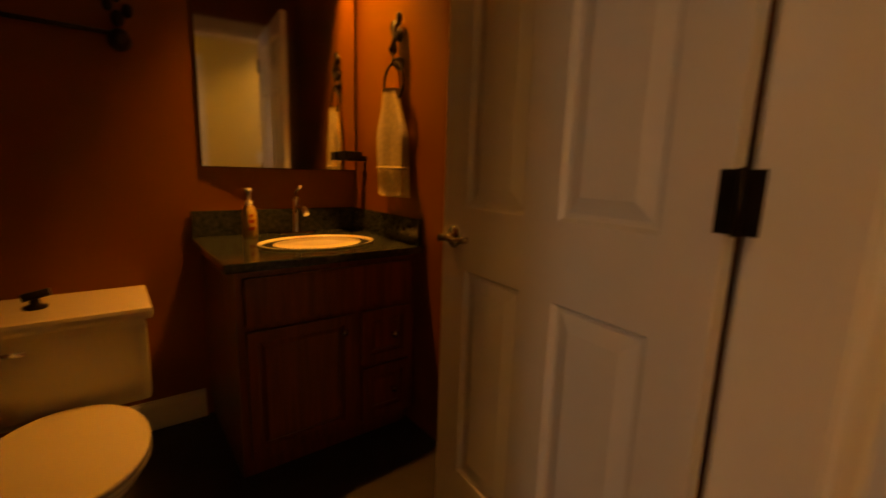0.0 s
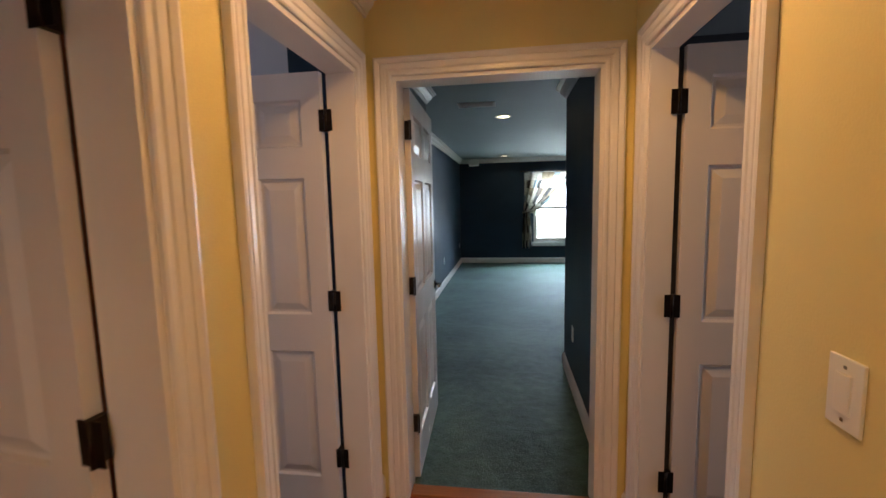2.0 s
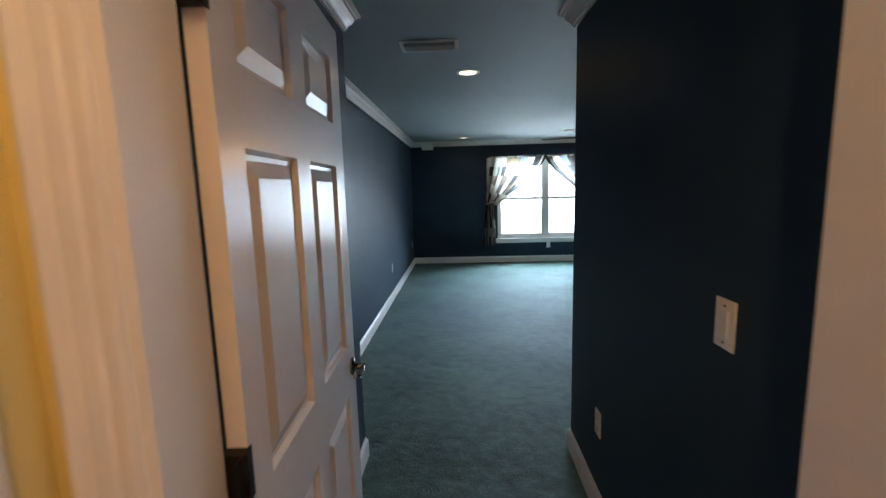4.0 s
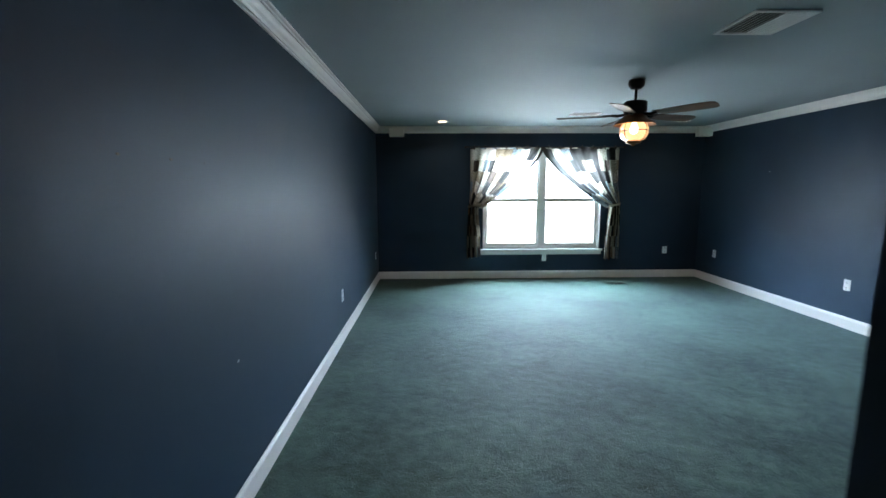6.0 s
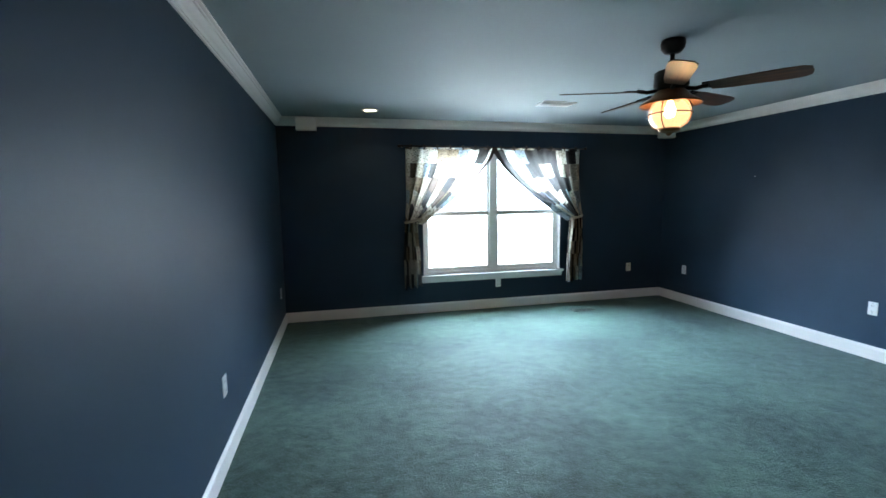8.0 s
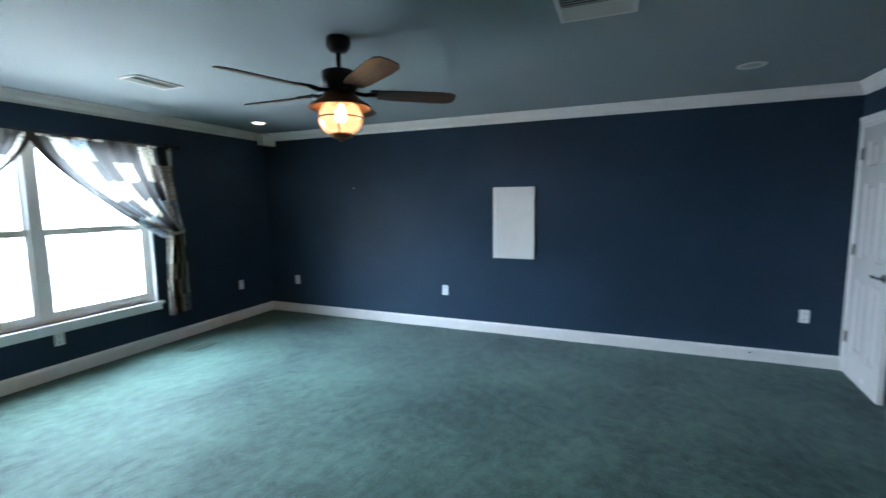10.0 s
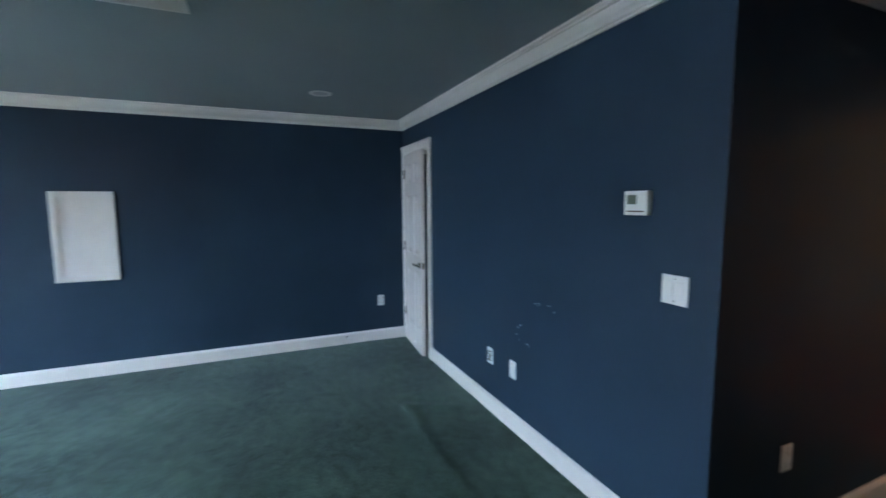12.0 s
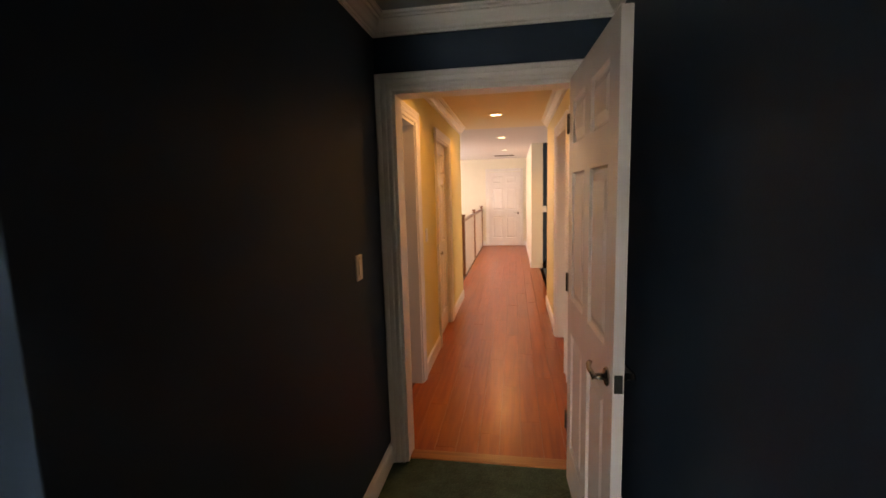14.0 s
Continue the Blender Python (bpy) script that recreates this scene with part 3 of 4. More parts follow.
def lever(side, material, parent, w):
    """Round rose, neck and curved lever on one face of the leaf; the lever points to the hinge."""
    bm = bmesh.new()
    turn = pose(w - 0.06, side * 0.0175, 0.90, -90 * side, 0, 0)
    lathe(bm, [(0.0, 0.0), (0.03, 0.0), (0.032, 0.005), (0.027, 0.01), (0.012, 0.013), (0.010, 0.045), (0.012, 0.05), (0.0, 0.052)], 20, turn)
    y = side * (0.0175 + 0.045)
    tube(bm, [(w - 0.06, y, 0.90), (w - 0.085, y, 0.903), (w - 0.12, y, 0.898), (w - 0.155, y - side * 0.004, 0.905), (w - 0.165, y - side * 0.012, 0.907)], 0.0085)
    part("door_handle", bm, material, parent, "dark metal lever handle")


def knob(side, material, parent, w):
    bm = bmesh.new()
    lathe(bm, [(0.0, 0.0), (0.031, 0.0), (0.031, 0.006), (0.013, 0.01), (0.012, 0.03), (0.026, 0.04), (0.029, 0.052), (0.022, 0.063), (0.0, 0.066)], 24, pose(w - 0.06, side * 0.0175, 0.90, -90 * side, 0, 0))
    part("door_handle", bm, material, parent, "round metal knob")


def door(name, label, hinge, w, turn, handles, metal=BLACKIRON, hinge_side=1, hinges=True, gap=0.022):
    """A six-panel leaf: hinge line at the origin, the leaf runs along +x, its thickness about y. turn in degrees."""
    t = 0.0175
    d = thing(name, label, "door", pose(hinge[0], hinge[1], 0.008, 0, 0, turn), "structure")
    st, mid = 0.11, 0.1
    pw = (w - 2 * st - mid) / 2
    items = [(gap, st, -t, t, 0, 2.02), (w - st, w, -t, t, 0, 2.02), (st + pw, st + pw + mid, -t, t, 0, 2.02)]
    for z0, z1 in RAILS:
        items += [(st, st + pw, -t, t, z0, z1), (st + pw + mid, w - st, -t, t, z0, z1)]
    part("leaf", boxes(*items), DOORPAINT, d)
    for (_, z0), (z1, _) in zip(RAILS, RAILS[1:]):
        data = mesh_of("panel", frustum(pw, z1 - z0, t), DOORPAINT)
        for x in (st, st + pw + mid):
            part("panel", data, None, d, m=pose(x, 0, z0))
    for z in (0.312, 1.047, 1.82) if hinges else ():
        y = hinge_side * t
        bm = boxes((0.0, 0.03, y, y + hinge_side * 0.0025, z - 0.045, z + 0.045), (-0.028, 0.0, y, y + hinge_side * 0.0025, z - 0.045, z + 0.045), bevel=0.001)
        box(bm, -0.001, gap + 0.002, -t, t, z - 0.044, z + 0.044)
        tube(bm, [(0, y + hinge_side * 0.003, z - 0.047), (0, y + hinge_side * 0.003, z + 0.047)], 0.006, 10)
        part("hinge", bm, BLACKIRON, d, "dark bronze hinge")
    for kind_of, side in handles:
        kind_of(side, metal, d, w)
    part("latch_plate", boxes((w, w + 0.002, -0.013, 0.013, 0.87, 0.93)), NICKEL, d, "metal latch plate")
    return d


door("door_1", "white six-panel bedroom door standing wide open", (OX0 + 0.024, 0.012), 0.86, 92.5, ((lever, 1), (lever, -1)), NICKEL, -1)
door("door_2", "white six-panel door open into the side bedroom", (HL - 0.122, -0.308), 0.75, 180, ((lever, 1), (lever, -1)), NICKEL, 1)
door("door_3", "white six-panel bathroom door standing open", (HL - 0.125, -1.437), 0.755, 180 - 5.5, ((lever, 1), (lever, -1)), NICKEL, 1, gap=0.015)
door("door_4", "white six-panel door open into the dim side room", (HR + 0.1, -0.322), 0.69, 0, ((lever, 1), (lever, -1)), NICKEL, -1)
door("door_5", "white six-panel closet door left slightly ajar", (KX[1] - 0.022, TY - 0.012), 0.675, 180 - 5, ((lever, -1),), NICKEL, -1, gap=0.004)
door("door_6", "white six-panel hall closet door, closed", (HR + 0.05, CD[0] + 0.022), 0.715, 90, ((lever, 1),), NICKEL, -1, hinges=False, gap=0.004)
door("door_7", "white six-panel door closed at the hall's end", (FDX[1], -9.95), 0.86, 180, ((lever, -1),), NICKEL, -1, hinges=False, gap=0.004)

# ---- bedroom window ----


def double_window():
    w = thing("window_1", "white double-hung twin window, bright outside", "window", kind="structure")
    y0, y1 = FY + 0.05, FY + 0.11
    cx = (WX0 + WX1) / 2
    f = 0.05
    part("window_frame", boxes((WX0, WX0 + f, y0, y1, WZ0, WZ1), (WX1 - f, WX1, y0, y1, WZ0, WZ1), (WX0 + f, WX1 - f, y0, y1, WZ0, WZ0 + 0.04), (WX0 + f, WX1 - f, y0, y1, WZ1 - 0.04, WZ1), bevel=0.004), TRIM, w)
    part("mullion", boxes((cx - 0.045, cx + 0.045, y0 - 0.005, y1, WZ0 + 0.04, WZ1 - 0.04), bevel=0.005), TRIM, w)
    zm = 1.26
    for x0, x1 in ((WX0 + f, cx - 0.045), (cx + 0.045, WX1 - f)):
        for z0, z1, dy in ((WZ0 + 0.04, zm + 0.03, 0.0), (zm - 0.03, WZ1 - 0.04, 0.022)):
            s = part("sash", boxes((x0, x0 + 0.03, y0 + 0.008 + dy, y0 + 0.03 + dy, z0, z1), (x1 - 0.03, x1, y0 + 0.008 + dy, y0 + 0.03 + dy, z0, z1),
                                   (x0 + 0.03, x1 - 0.03, y0 + 0.008 + dy, y0 + 0.03 + dy, z0, z0 + 0.05), (x0 + 0.03, x1 - 0.03, y0 + 0.008 + dy, y0 + 0.03 + dy, z1 - 0.05, z1), bevel=0.003), TRIM, w)
            g = part("pane", boxes((x0 + 0.03, x1 - 0.03, y0 + 0.016 + dy, y0 + 0.02 + dy, z0 + 0.05, z1 - 0.05)), PANE, s, "clear glass pane")
            g.visible_shadow = False
        # bar added in place of a faint line beyond the glass
        part("outdoor_line", boxes((x0 + 0.03, x1 - 0.03, y1 - 0.012, y1 - 0.006, 0.868, 0.878)), TRIM, w, "thin bar standing in for a faint line outdoors")
    part("window_sill", boxes((WX0 - 0.05, WX1 + 0.05, FY - 0.035, FY + 0.05, WZ0 - 0.03, WZ0), bevel=0.006), TRIM, w)
    part("apron", boxes((WX0 - 0.03, WX1 + 0.03, FY - 0.016, FY, WZ0 - 0.09, WZ0 - 0.03), bevel=0.004), TRIM, w)
    part("reveal", boxes((WX0, WX0 + 0.012, FY - 0.002, FY + 0.05, WZ0, WZ1), (WX1 - 0.012, WX1, FY - 0.002, FY + 0.05, WZ0, WZ1), (WX0 + 0.012, WX1 - 0.012, FY - 0.002, FY + 0.05, WZ1 - 0.012, WZ1)), TRIM, w)


double_window()


def smooth(t):
    t = max(0.0, min(1.0, t))
    return t * t * (3 - 2 * t)


def curtain(name, outer, inner, label):
    """A tab-top panel on the rod, swept aside to a tie near the outer edge, then hanging free."""
    sgn = 1 if inner > outer else -1
    width = abs(inner - outer)
    top, tie, bottom = 2.075, 1.19, 0.36
    bm = bmesh.new()
    uvl = bm.loops.layers.uv.new("uv")
    NU, NV = 72, 60
    grid, uvs = [], []
    for j in range(NV + 1):
        v = j / NV
        z = top + (bottom - top) * v
        if z > tie:
            k = (top - z) / (top - tie)
            span = width * (1 - k ** 1.5) + 0.15 * k ** 1.5
            lift = 0.0
        else:
            k = (tie - z) / (tie - bottom)
            span = 0.15 + 0.06 * smooth(k * 1.6)
            lift = 0.0
        gather = 1 - span / width
        row = []
        for i in range(NU + 1):
            u = i / NU
            x = outer + sgn * (u * span - 0.045 * smooth((v - 0.3) * 2))
            amp = 0.014 + 0.03 * gather
            y = FY - 0.075 - 0.03 * gather + amp * math.sin(u * 2 * math.pi * 8 + 1.7 * math.sin(v * 3) + (0 if sgn > 0 else 1)) + 0.008 * math.sin(u * 41 + v * 9)
            # the inner edge droops below the swept folds
            zz = z + (0.05 * math.sin(u * 2 * math.pi * 8 + 0.6) * gather * (1 if z > tie else 0.2) * smooth(v * 4)) - 0.05 * u * gather * (1 if z > tie else 0)
            if j == NV:
                zz += 0.03 * u * sgn - 0.02 * math.sin(u * 20)
            row.append(bm.verts.new((x, y, zz)))
        grid.append(row)
    for j in range(NV):
        for i in range(NU):
            f = bm.faces.new((grid[j][i], grid[j][i + 1], grid[j + 1][i + 1], grid[j + 1][i]))
            f.smooth = True
            for loop, (a, b) in zip(f.loops, ((i, j), (i + 1, j), (i + 1, j + 1), (i, j + 1))):
                loop[uvl].uv = (a / NU * 1.15 + (0 if sgn > 0 else 3.3), 1.65 * (1 - b / NV))
    c = thing(name, label, "curtain", pose(0, 0, 0))
    hem = bmesh.new()
    rows = [[(v.co.x, v.co.y - 0.014, v.co.z) for v in (row[-4], row[-2], row[-1])] for row in grid]
    lines = [[hem.verts.new(p) for p in row] for row in rows]
    for a, b in zip(lines, lines[1:]):
        for i in range(2):
            hem.faces.new((a[i], a[i + 1], b[i + 1], b[i])).smooth = True
    part("cloth", bm, PRINT, c)
    part("hem", hem, TAPE, c, "dark stitched hem")
    for i in range(7):
        x = outer + sgn * width * (i + 0.4) / 7
        tb = bmesh.new()
        uvl2 = tb.loops.layers.uv.new("uv")
        tube(tb, [(x, FY - 0.052, 2.045), (x, FY - 0.058, 2.085), (x, FY - 0.075, 2.101), (x, FY - 0.094, 2.085), (x, FY - 0.098, 2.045)], 0.009, 8)
        part("tab", tb, TAPE, c)
    tb = bmesh.new()
    xc = outer + sgn * 0.06
    tube(tb, [(xc + 0.085 * math.cos(a), FY - 0.105 + 0.07 * math.sin(a), tie + 0.02 * math.cos(a)) for a in [k * math.pi / 8 for k in range(17)]], 0.016, 8)
    part("tieback", tb, PRINT, c)
    return c


curtain("curtain", 0.43, 1.57, "patchwork-print cotton tab curtain tied back at the window")
curtain("curtain", 2.76, 1.54, "patchwork-print cotton tab curtain tied back at the window")
rod = thing("curtain_rod", "thin dark metal curtain rod over the window", "curtain rod")
part("rod", tube(bmesh.new(), [(0.36, FY - 0.075, 2.088), (2.83, FY - 0.075, 2.078)], 0.008), BLACKIRON, rod)
for x in (0.40, 2.79):
    part("bracket", tube(bmesh.new(), [(x, FY, 2.078), (x, FY - 0.04, 2.078), (x, FY - 0.075, 2.082)], 0.006), BLACKIRON, rod)
    part("finial", lathe(bmesh.new(), [(0, -0.02), (0.012, -0.016), (0.018, 0), (0.012, 0.016), (0, 0.02)], 14, pose(0.355 if x < 1 else 2.835, FY - 0.075, 2.084, 0, 90, 0)), BLACKIRON, rod)

# ---- ceiling fan ----


def ceiling_fan():
    f = thing("ceiling_fan", "bronze ceiling fan with walnut blades and a lit lantern globe", "ceiling fan", pose(FAN[0], FAN[1], CEIL))
    up, lift = pose(0, 0, 0.033), pose(0, 0, 0.062)
    part("canopy", lathe(bmesh.new(), [(0.0, 0.0), (0.066, 0.0), (0.07, -0.02), (0.066, -0.05), (0.045, -0.074), (0.016, -0.08), (0.0, -0.08)]), BLACKIRON, f)
    part("downrod", lathe(bmesh.new(), [(0.013, -0.08), (0.013, -0.175), (0.028, -0.175), (0.03, -0.19)], 16), BLACKIRON, f)
    part("motor", lathe(bmesh.new(), [(0.03, -0.205), (0.085, -0.212), (0.098, -0.222), (0.1, -0.30), (0.088, -0.315), (0.075, -0.35), (0.0, -0.35)]), BLACKIRON, f, m=up)
    shade = part("shade", lathe(bmesh.new(), [(0.072, -0.345), (0.085, -0.36), (0.115, -0.395), (0.165, -0.425), (0.178, -0.44), (0.176, -0.443), (0.16, -0.428), (0.11, -0.402), (0.08, -0.37), (0.05, -0.352)], 40), COPPER, f, "dark copper lantern shade", m=lift)
    globe = part("globe", lathe(bmesh.new(), [(0.066, -0.405), (0.1, -0.43), (0.118, -0.465), (0.122, -0.495), (0.116, -0.53), (0.098, -0.562), (0.06, -0.585)], 40), GLOBE, f, "glowing amber glass globe", m=lift)
    globe.visible_shadow = False
    part("bulb", lathe(bmesh.new(), [(0.0, -0.40), (0.018, -0.41), (0.02, -0.43), (0.034, -0.46), (0.036, -0.485), (0.026, -0.515), (0.0, -0.525)], 20), BULB, globe, "lit warm bulb").visible_shadow = False
    part("finial", lathe(bmesh.new(), [(0.062, -0.58), (0.064, -0.59), (0.06, -0.6), (0.04, -0.607), (0.018, -0.612), (0.014, -0.622), (0.0, -0.628)], 24), COPPER, f, m=lift)
    ring = [(0.1255 * math.cos(a), 0.1255 * math.sin(a), -0.497) for a in [k * math.pi / 16 for k in range(33)]]
    part("guard_ring", tube(bmesh.new(), ring, 0.0035, 8), BLACKIRON, f, m=lift)
    for k in range(4):
        a = k * math.pi / 2 + 0.5
        prof = ((0.078, -0.41), (0.108, -0.432), (0.123, -0.465), (0.1265, -0.497), (0.121, -0.53), (0.102, -0.565), (0.064, -0.588))
        part("guard_wire", tube(bmesh.new(), [(r * math.cos(a), r * math.sin(a), z) for r, z in prof], 0.0035, 8), COPPER, f, m=lift)
    for k in range(5):
        m = pose(0, 0, -0.292, 0, 0, -54 + 72 * k)
        bm = bmesh.new()
        tube(bm, [(0.08, 0, 0.0), (0.14, 0, -0.01), (0.2, 0, 0.0)], 0.012, 8)
        box(bm, 0.17, 0.27, -0.04, 0.04, -0.002, 0.004, bevel=0.002)
        part("blade_iron", bm, BLACKIRON, f, m=m @ pose(0, 0, 0, -12, 0, 0))
        bm = bmesh.new()
        outline = [(0.21, -0.05), (0.30, -0.062), (0.55, -0.07), (0.63, -0.066), (0.665, -0.045), (0.672, 0.0), (0.665, 0.045), (0.63, 0.066), (0.55, 0.07), (0.30, 0.062), (0.21, 0.05)]
        lo = [bm.verts.new((x, y, -0.009)) for x, y in outline]
        hi = [bm.verts.new((x, y, -0.003)) for x, y in outline]
        bm.faces.new(lo[::-1]), bm.faces.new(hi)
        for i in range(len(lo)):
            bm.faces.new((lo[i], lo[(i + 1) % len(lo)], hi[(i + 1) % len(lo)], hi[i]))
        part("blade", bm, BLADE, f, "walnut-stained fan blade", m=m @ pose(0, 0, 0, -12, 0, 0))
    return f


ceiling_fan()

# ---- downlights, vents, detectors ----


def downlight(x, y, lit=True):
    d = thing("recessed_light", "lit round recessed ceiling light" if lit else "unlit round recessed ceiling light", "recessed light", pose(x, y, CEIL), group="recessed lights")
    part("trim_ring", lathe(bmesh.new(), [(0.062, -0.001), (0.066, -0.007), (0.085, -0.006), (0.092, -0.001)], 32), PLASTIC, d)
    lens = part("lens", lathe(bmesh.new(), [(0.0, -0.004), (0.04, -0.0035), (0.063, -0.001)], 24), CAN if lit else CAN_OFF, d)
    lens.visible_shadow = False
    return d


for x, y in ((0.0, 2.92), (-0.01, 7.45), (3.42, 7.38), (0.03, -0.9), (0.03, -3.0), (0.03, -5.2), (0.03, -7.45), (-2.24, -1.36)):
    downlight(x, y)
downlight(3.2, 2.73, False)


def vent(label, x, y, w, h, slats, turn=0, material=TRIM, floor=False):
    v = thing("floor_register" if floor else "ceiling_vent", label, "vent", pose(x, y, 0.012 if floor else CEIL, 180 if floor else 0, 0, turn))
    part("frame", boxes((-w / 2, w / 2, -h / 2, -h / 2 + 0.022, -0.01, -0.001), (-w / 2, w / 2, h / 2 - 0.022, h / 2, -0.01, -0.001),
                        (-w / 2, -w / 2 + 0.022, -h / 2 + 0.022, h / 2 - 0.022, -0.01, -0.001), (w / 2 - 0.022, w / 2, -h / 2 + 0.022, h / 2 - 0.022, -0.01, -0.001), bevel=0.002), material, v)
    part("backing", boxes((-w / 2 + 0.02, w / 2 - 0.02, -h / 2 + 0.02, h / 2 - 0.02, -0.003, -0.001)), SLOT, v)
    data = mesh_of("slat", boxes((-w / 2 + 0.022, w / 2 - 0.022, -0.0055, 0.0055, -0.0008, 0.0008)), material)
    for i in range(slats):
        part("slat", data, None, v, m=pose(0, -h / 2 + 0.022 + (h - 0.044) * (i + 0.5) / slats, -0.008, 35 if i < slats / 2 else -35, 0, 0))
    return v


vent("white louvred ceiling supply vent near the window", 1.8, 6.8, 0.36, 0.21, 7)
vent("grey louvred ceiling return vent", 1.73, 3.67, 0.36, 0.36, 12, 90)
vent("white louvred ceiling vent at the room's entry", -0.25, 2.23, 0.36, 0.2, 8)
vent("dark ceiling vent in the far hall", 0.06, -8.95, 0.5, 0.2, 7, 0, BEIGE)
vent("green-grey metal floor register in the carpet", 2.62, 7.54, 0.3, 0.12, 8, 0, node_material("worn_green_metal", (0.10, 0.13, 0.11), 0.5, 0.3, vary=0.3), True)
sd = thing("smoke_detector", "round white smoke detector on the ceiling", "smoke detector", pose(0.0, 0.4, CEIL))
part("base", lathe(bmesh.new(), [(0, 0), (0.066, 0), (0.066, -0.014), (0.06, -0.016)], 28), PLASTIC, sd)
part("cover", lathe(bmesh.new(), [(0.06, -0.014), (0.058, -0.03), (0.046, -0.04), (0.0, -0.042)], 28), PLASTIC, sd)
part("test_button", lathe(bmesh.new(), [(0.0, -0.046), (0.009, -0.045), (0.01, -0.04)], 14, pose(0.02, 0, 0)), LCD, sd)

for x, turn in ((LW + 0.34, 0), (RW - 0.12, 0)):
    s = thing("corner_speaker", "small white box speaker tucked under the crown moulding", "speaker", pose(x, FY - 0.14, CEIL - 0.165), group="corner speakers")
    part("cabinet", boxes((-0.11, 0.11, -0.06, 0.03, 0, 0.13), bevel=0.008), PLASTIC, s)
    part("grille", boxes((-0.098, 0.098, -0.064, -0.059, 0.01, 0.12), bevel=0.002), PLASTIC, s)

# ---- plates on the walls: built facing +y at the origin, then turned ----


def plate(name, label, category, m, w=0.072, h=0.116, inside="outlet", material=PLASTIC, group=""):
    p = thing(name, label, category, m, group=group)
    part("cover_plate", boxes((-w / 2, w / 2, 0, 0.006, -h / 2, h / 2), bevel=0.002), material, p)
    if inside == "outlet":
        for z in (-0.026, 0.026):
            s = part("socket", boxes((-0.017, 0.017, 0.005, 0.008, z - 0.015, z + 0.015), bevel=0.001), material, p)
            part("slots", boxes((-0.009, -0.006, 0.007, 0.0085, z - 0.004, z + 0.006), (0.006, 0.009, 0.007, 0.0085, z - 0.004, z + 0.006), (-0.002, 0.002, 0.007, 0.0085, z - 0.01, z - 0.006)), SLOT, s)
    elif inside == "jacks":
        for k, z in enumerate((-0.03, -0.01, 0.01, 0.03)):
            part("jack", boxes((-0.02, -0.004, 0.005, 0.009, z - 0.007, z + 0.007), (0.004, 0.02, 0.005, 0.009, z - 0.007, z + 0.007)), SLOT if k % 2 else BEIGE, p)
    elif inside == "switch":
        n = max(1, round(w / 0.06))
        for i in range(n):
            x = (i - (n - 1) / 2) * 0.046
            part("rocker", boxes((x - 0.016, x + 0.016, 0.005, 0.010, -0.033, 0.033), bevel=0.002), material, p)
    for z in (h / 2 - 0.015, 0.015 - h / 2):
        part("screw", boxes((-0.003, 0.003, 0.005, 0.0072, z - 0.0025, z + 0.0025)), NICKEL, p)
    return p


UP, LEFTWALL, RIGHTWALL, BACK = 0, -90, 90, 180
for y, z in ((7.55, 0.455), (5.40, 0.455), (2.015, 0.45)):
    plate("wall_outlet", "white wall outlet on the navy wall", "outlet", pose(RW, y, z, 0, 0, RIGHTWALL), group="bedroom outlets")
for x, z in ((3.61, 0.45), (1.64, 0.34)):
    plate("wall_outlet", "white wall outlet on the navy window wall", "outlet", pose(x, FY, z, 0, 0, BACK), group="bedroom outlets")
for y, z in ((5.2, 0.445), (7.65, 0.44)):
    plate("wall_outlet", "white wall outlet on the navy wall", "outlet", pose(LW, y, z, 0, 0, LEFTWALL), group="bedroom outlets")
plate("jack_plate", "white wall plate with speaker jacks", "wall plate", pose(2.18, TY, 0.415, 0, 0, 0), inside="jacks")
plate("blank_plate", "blank white wall plate", "wall plate", pose(1.88, TY, 0.415, 0, 0, 0), inside="")
plate("light_switch", "white double rocker light switch by the corner", "light switch", pose(0.71, TY, 1.165, 0, 0, 0), 0.118, 0.118, "switch")
plate("light_switch", "cream light switch in the entry nook", "light switch", pose(NR, 0.37, 1.19, 0, 0, RIGHTWALL), inside="switch")
plate("wall_outlet", "cream wall outlet low in the entry nook", "outlet", pose(NR, 1.25, 0.44, 0, 0, RIGHTWALL))
plate("light_switch", "cream light switch on the yellow hall wall", "light switch", pose(HR, -1.36, 1.165, 0, 0, RIGHTWALL), inside="switch")
plate("light_switch", "white light switch on the blue wall", "light switch", pose(-0.75, -6.35, 1.15, 0, 0, 0), inside="switch")
th = thing("thermostat", "white wall thermostat with a grey display", "thermostat", pose(0.90, TY, 1.51))
part("body", boxes((-0.062, 0.062, 0, 0.028, -0.052, 0.052), bevel=0.006), PLASTIC, th)
part("display", boxes((-0.005, 0.045, 0.027, 0.0295, -0.005, 0.035)), LCD, th)
part("button", boxes((-0.045, 0.045, 0.027, 0.030, -0.038, -0.032)), BEIGE, th)

pan = thing("access_panel", "white framed access panel on the navy wall", "access panel", pose(RW, 4.596, 1.245, 0, 0, RIGHTWALL))
part("frame", boxes((-0.225, -0.175, 0, 0.025, -0.385, 0.385), (0.175, 0.225, 0, 0.025, -0.385, 0.385), (-0.175, 0.175, 0, 0.025, 0.335, 0.385), (-0.175, 0.175, 0, 0.025, -0.385, -0.335), bevel=0.004), TRIM, pan)
part("door", boxes((-0.178, 0.178, 0, 0.014, -0.338, 0.338), bevel=0.003), TRIM, pan)
part("bead", boxes((-0.175, -0.165, 0.013, 0.02, -0.335, 0.335), (0.165, 0.175, 0.013, 0.02, -0.335, 0.335), (-0.165, 0.165, 0.013, 0.02, 0.325, 0.335), (-0.165, 0.165, 0.013, 0.02, -0.335, -0.325)), TRIM, pan)
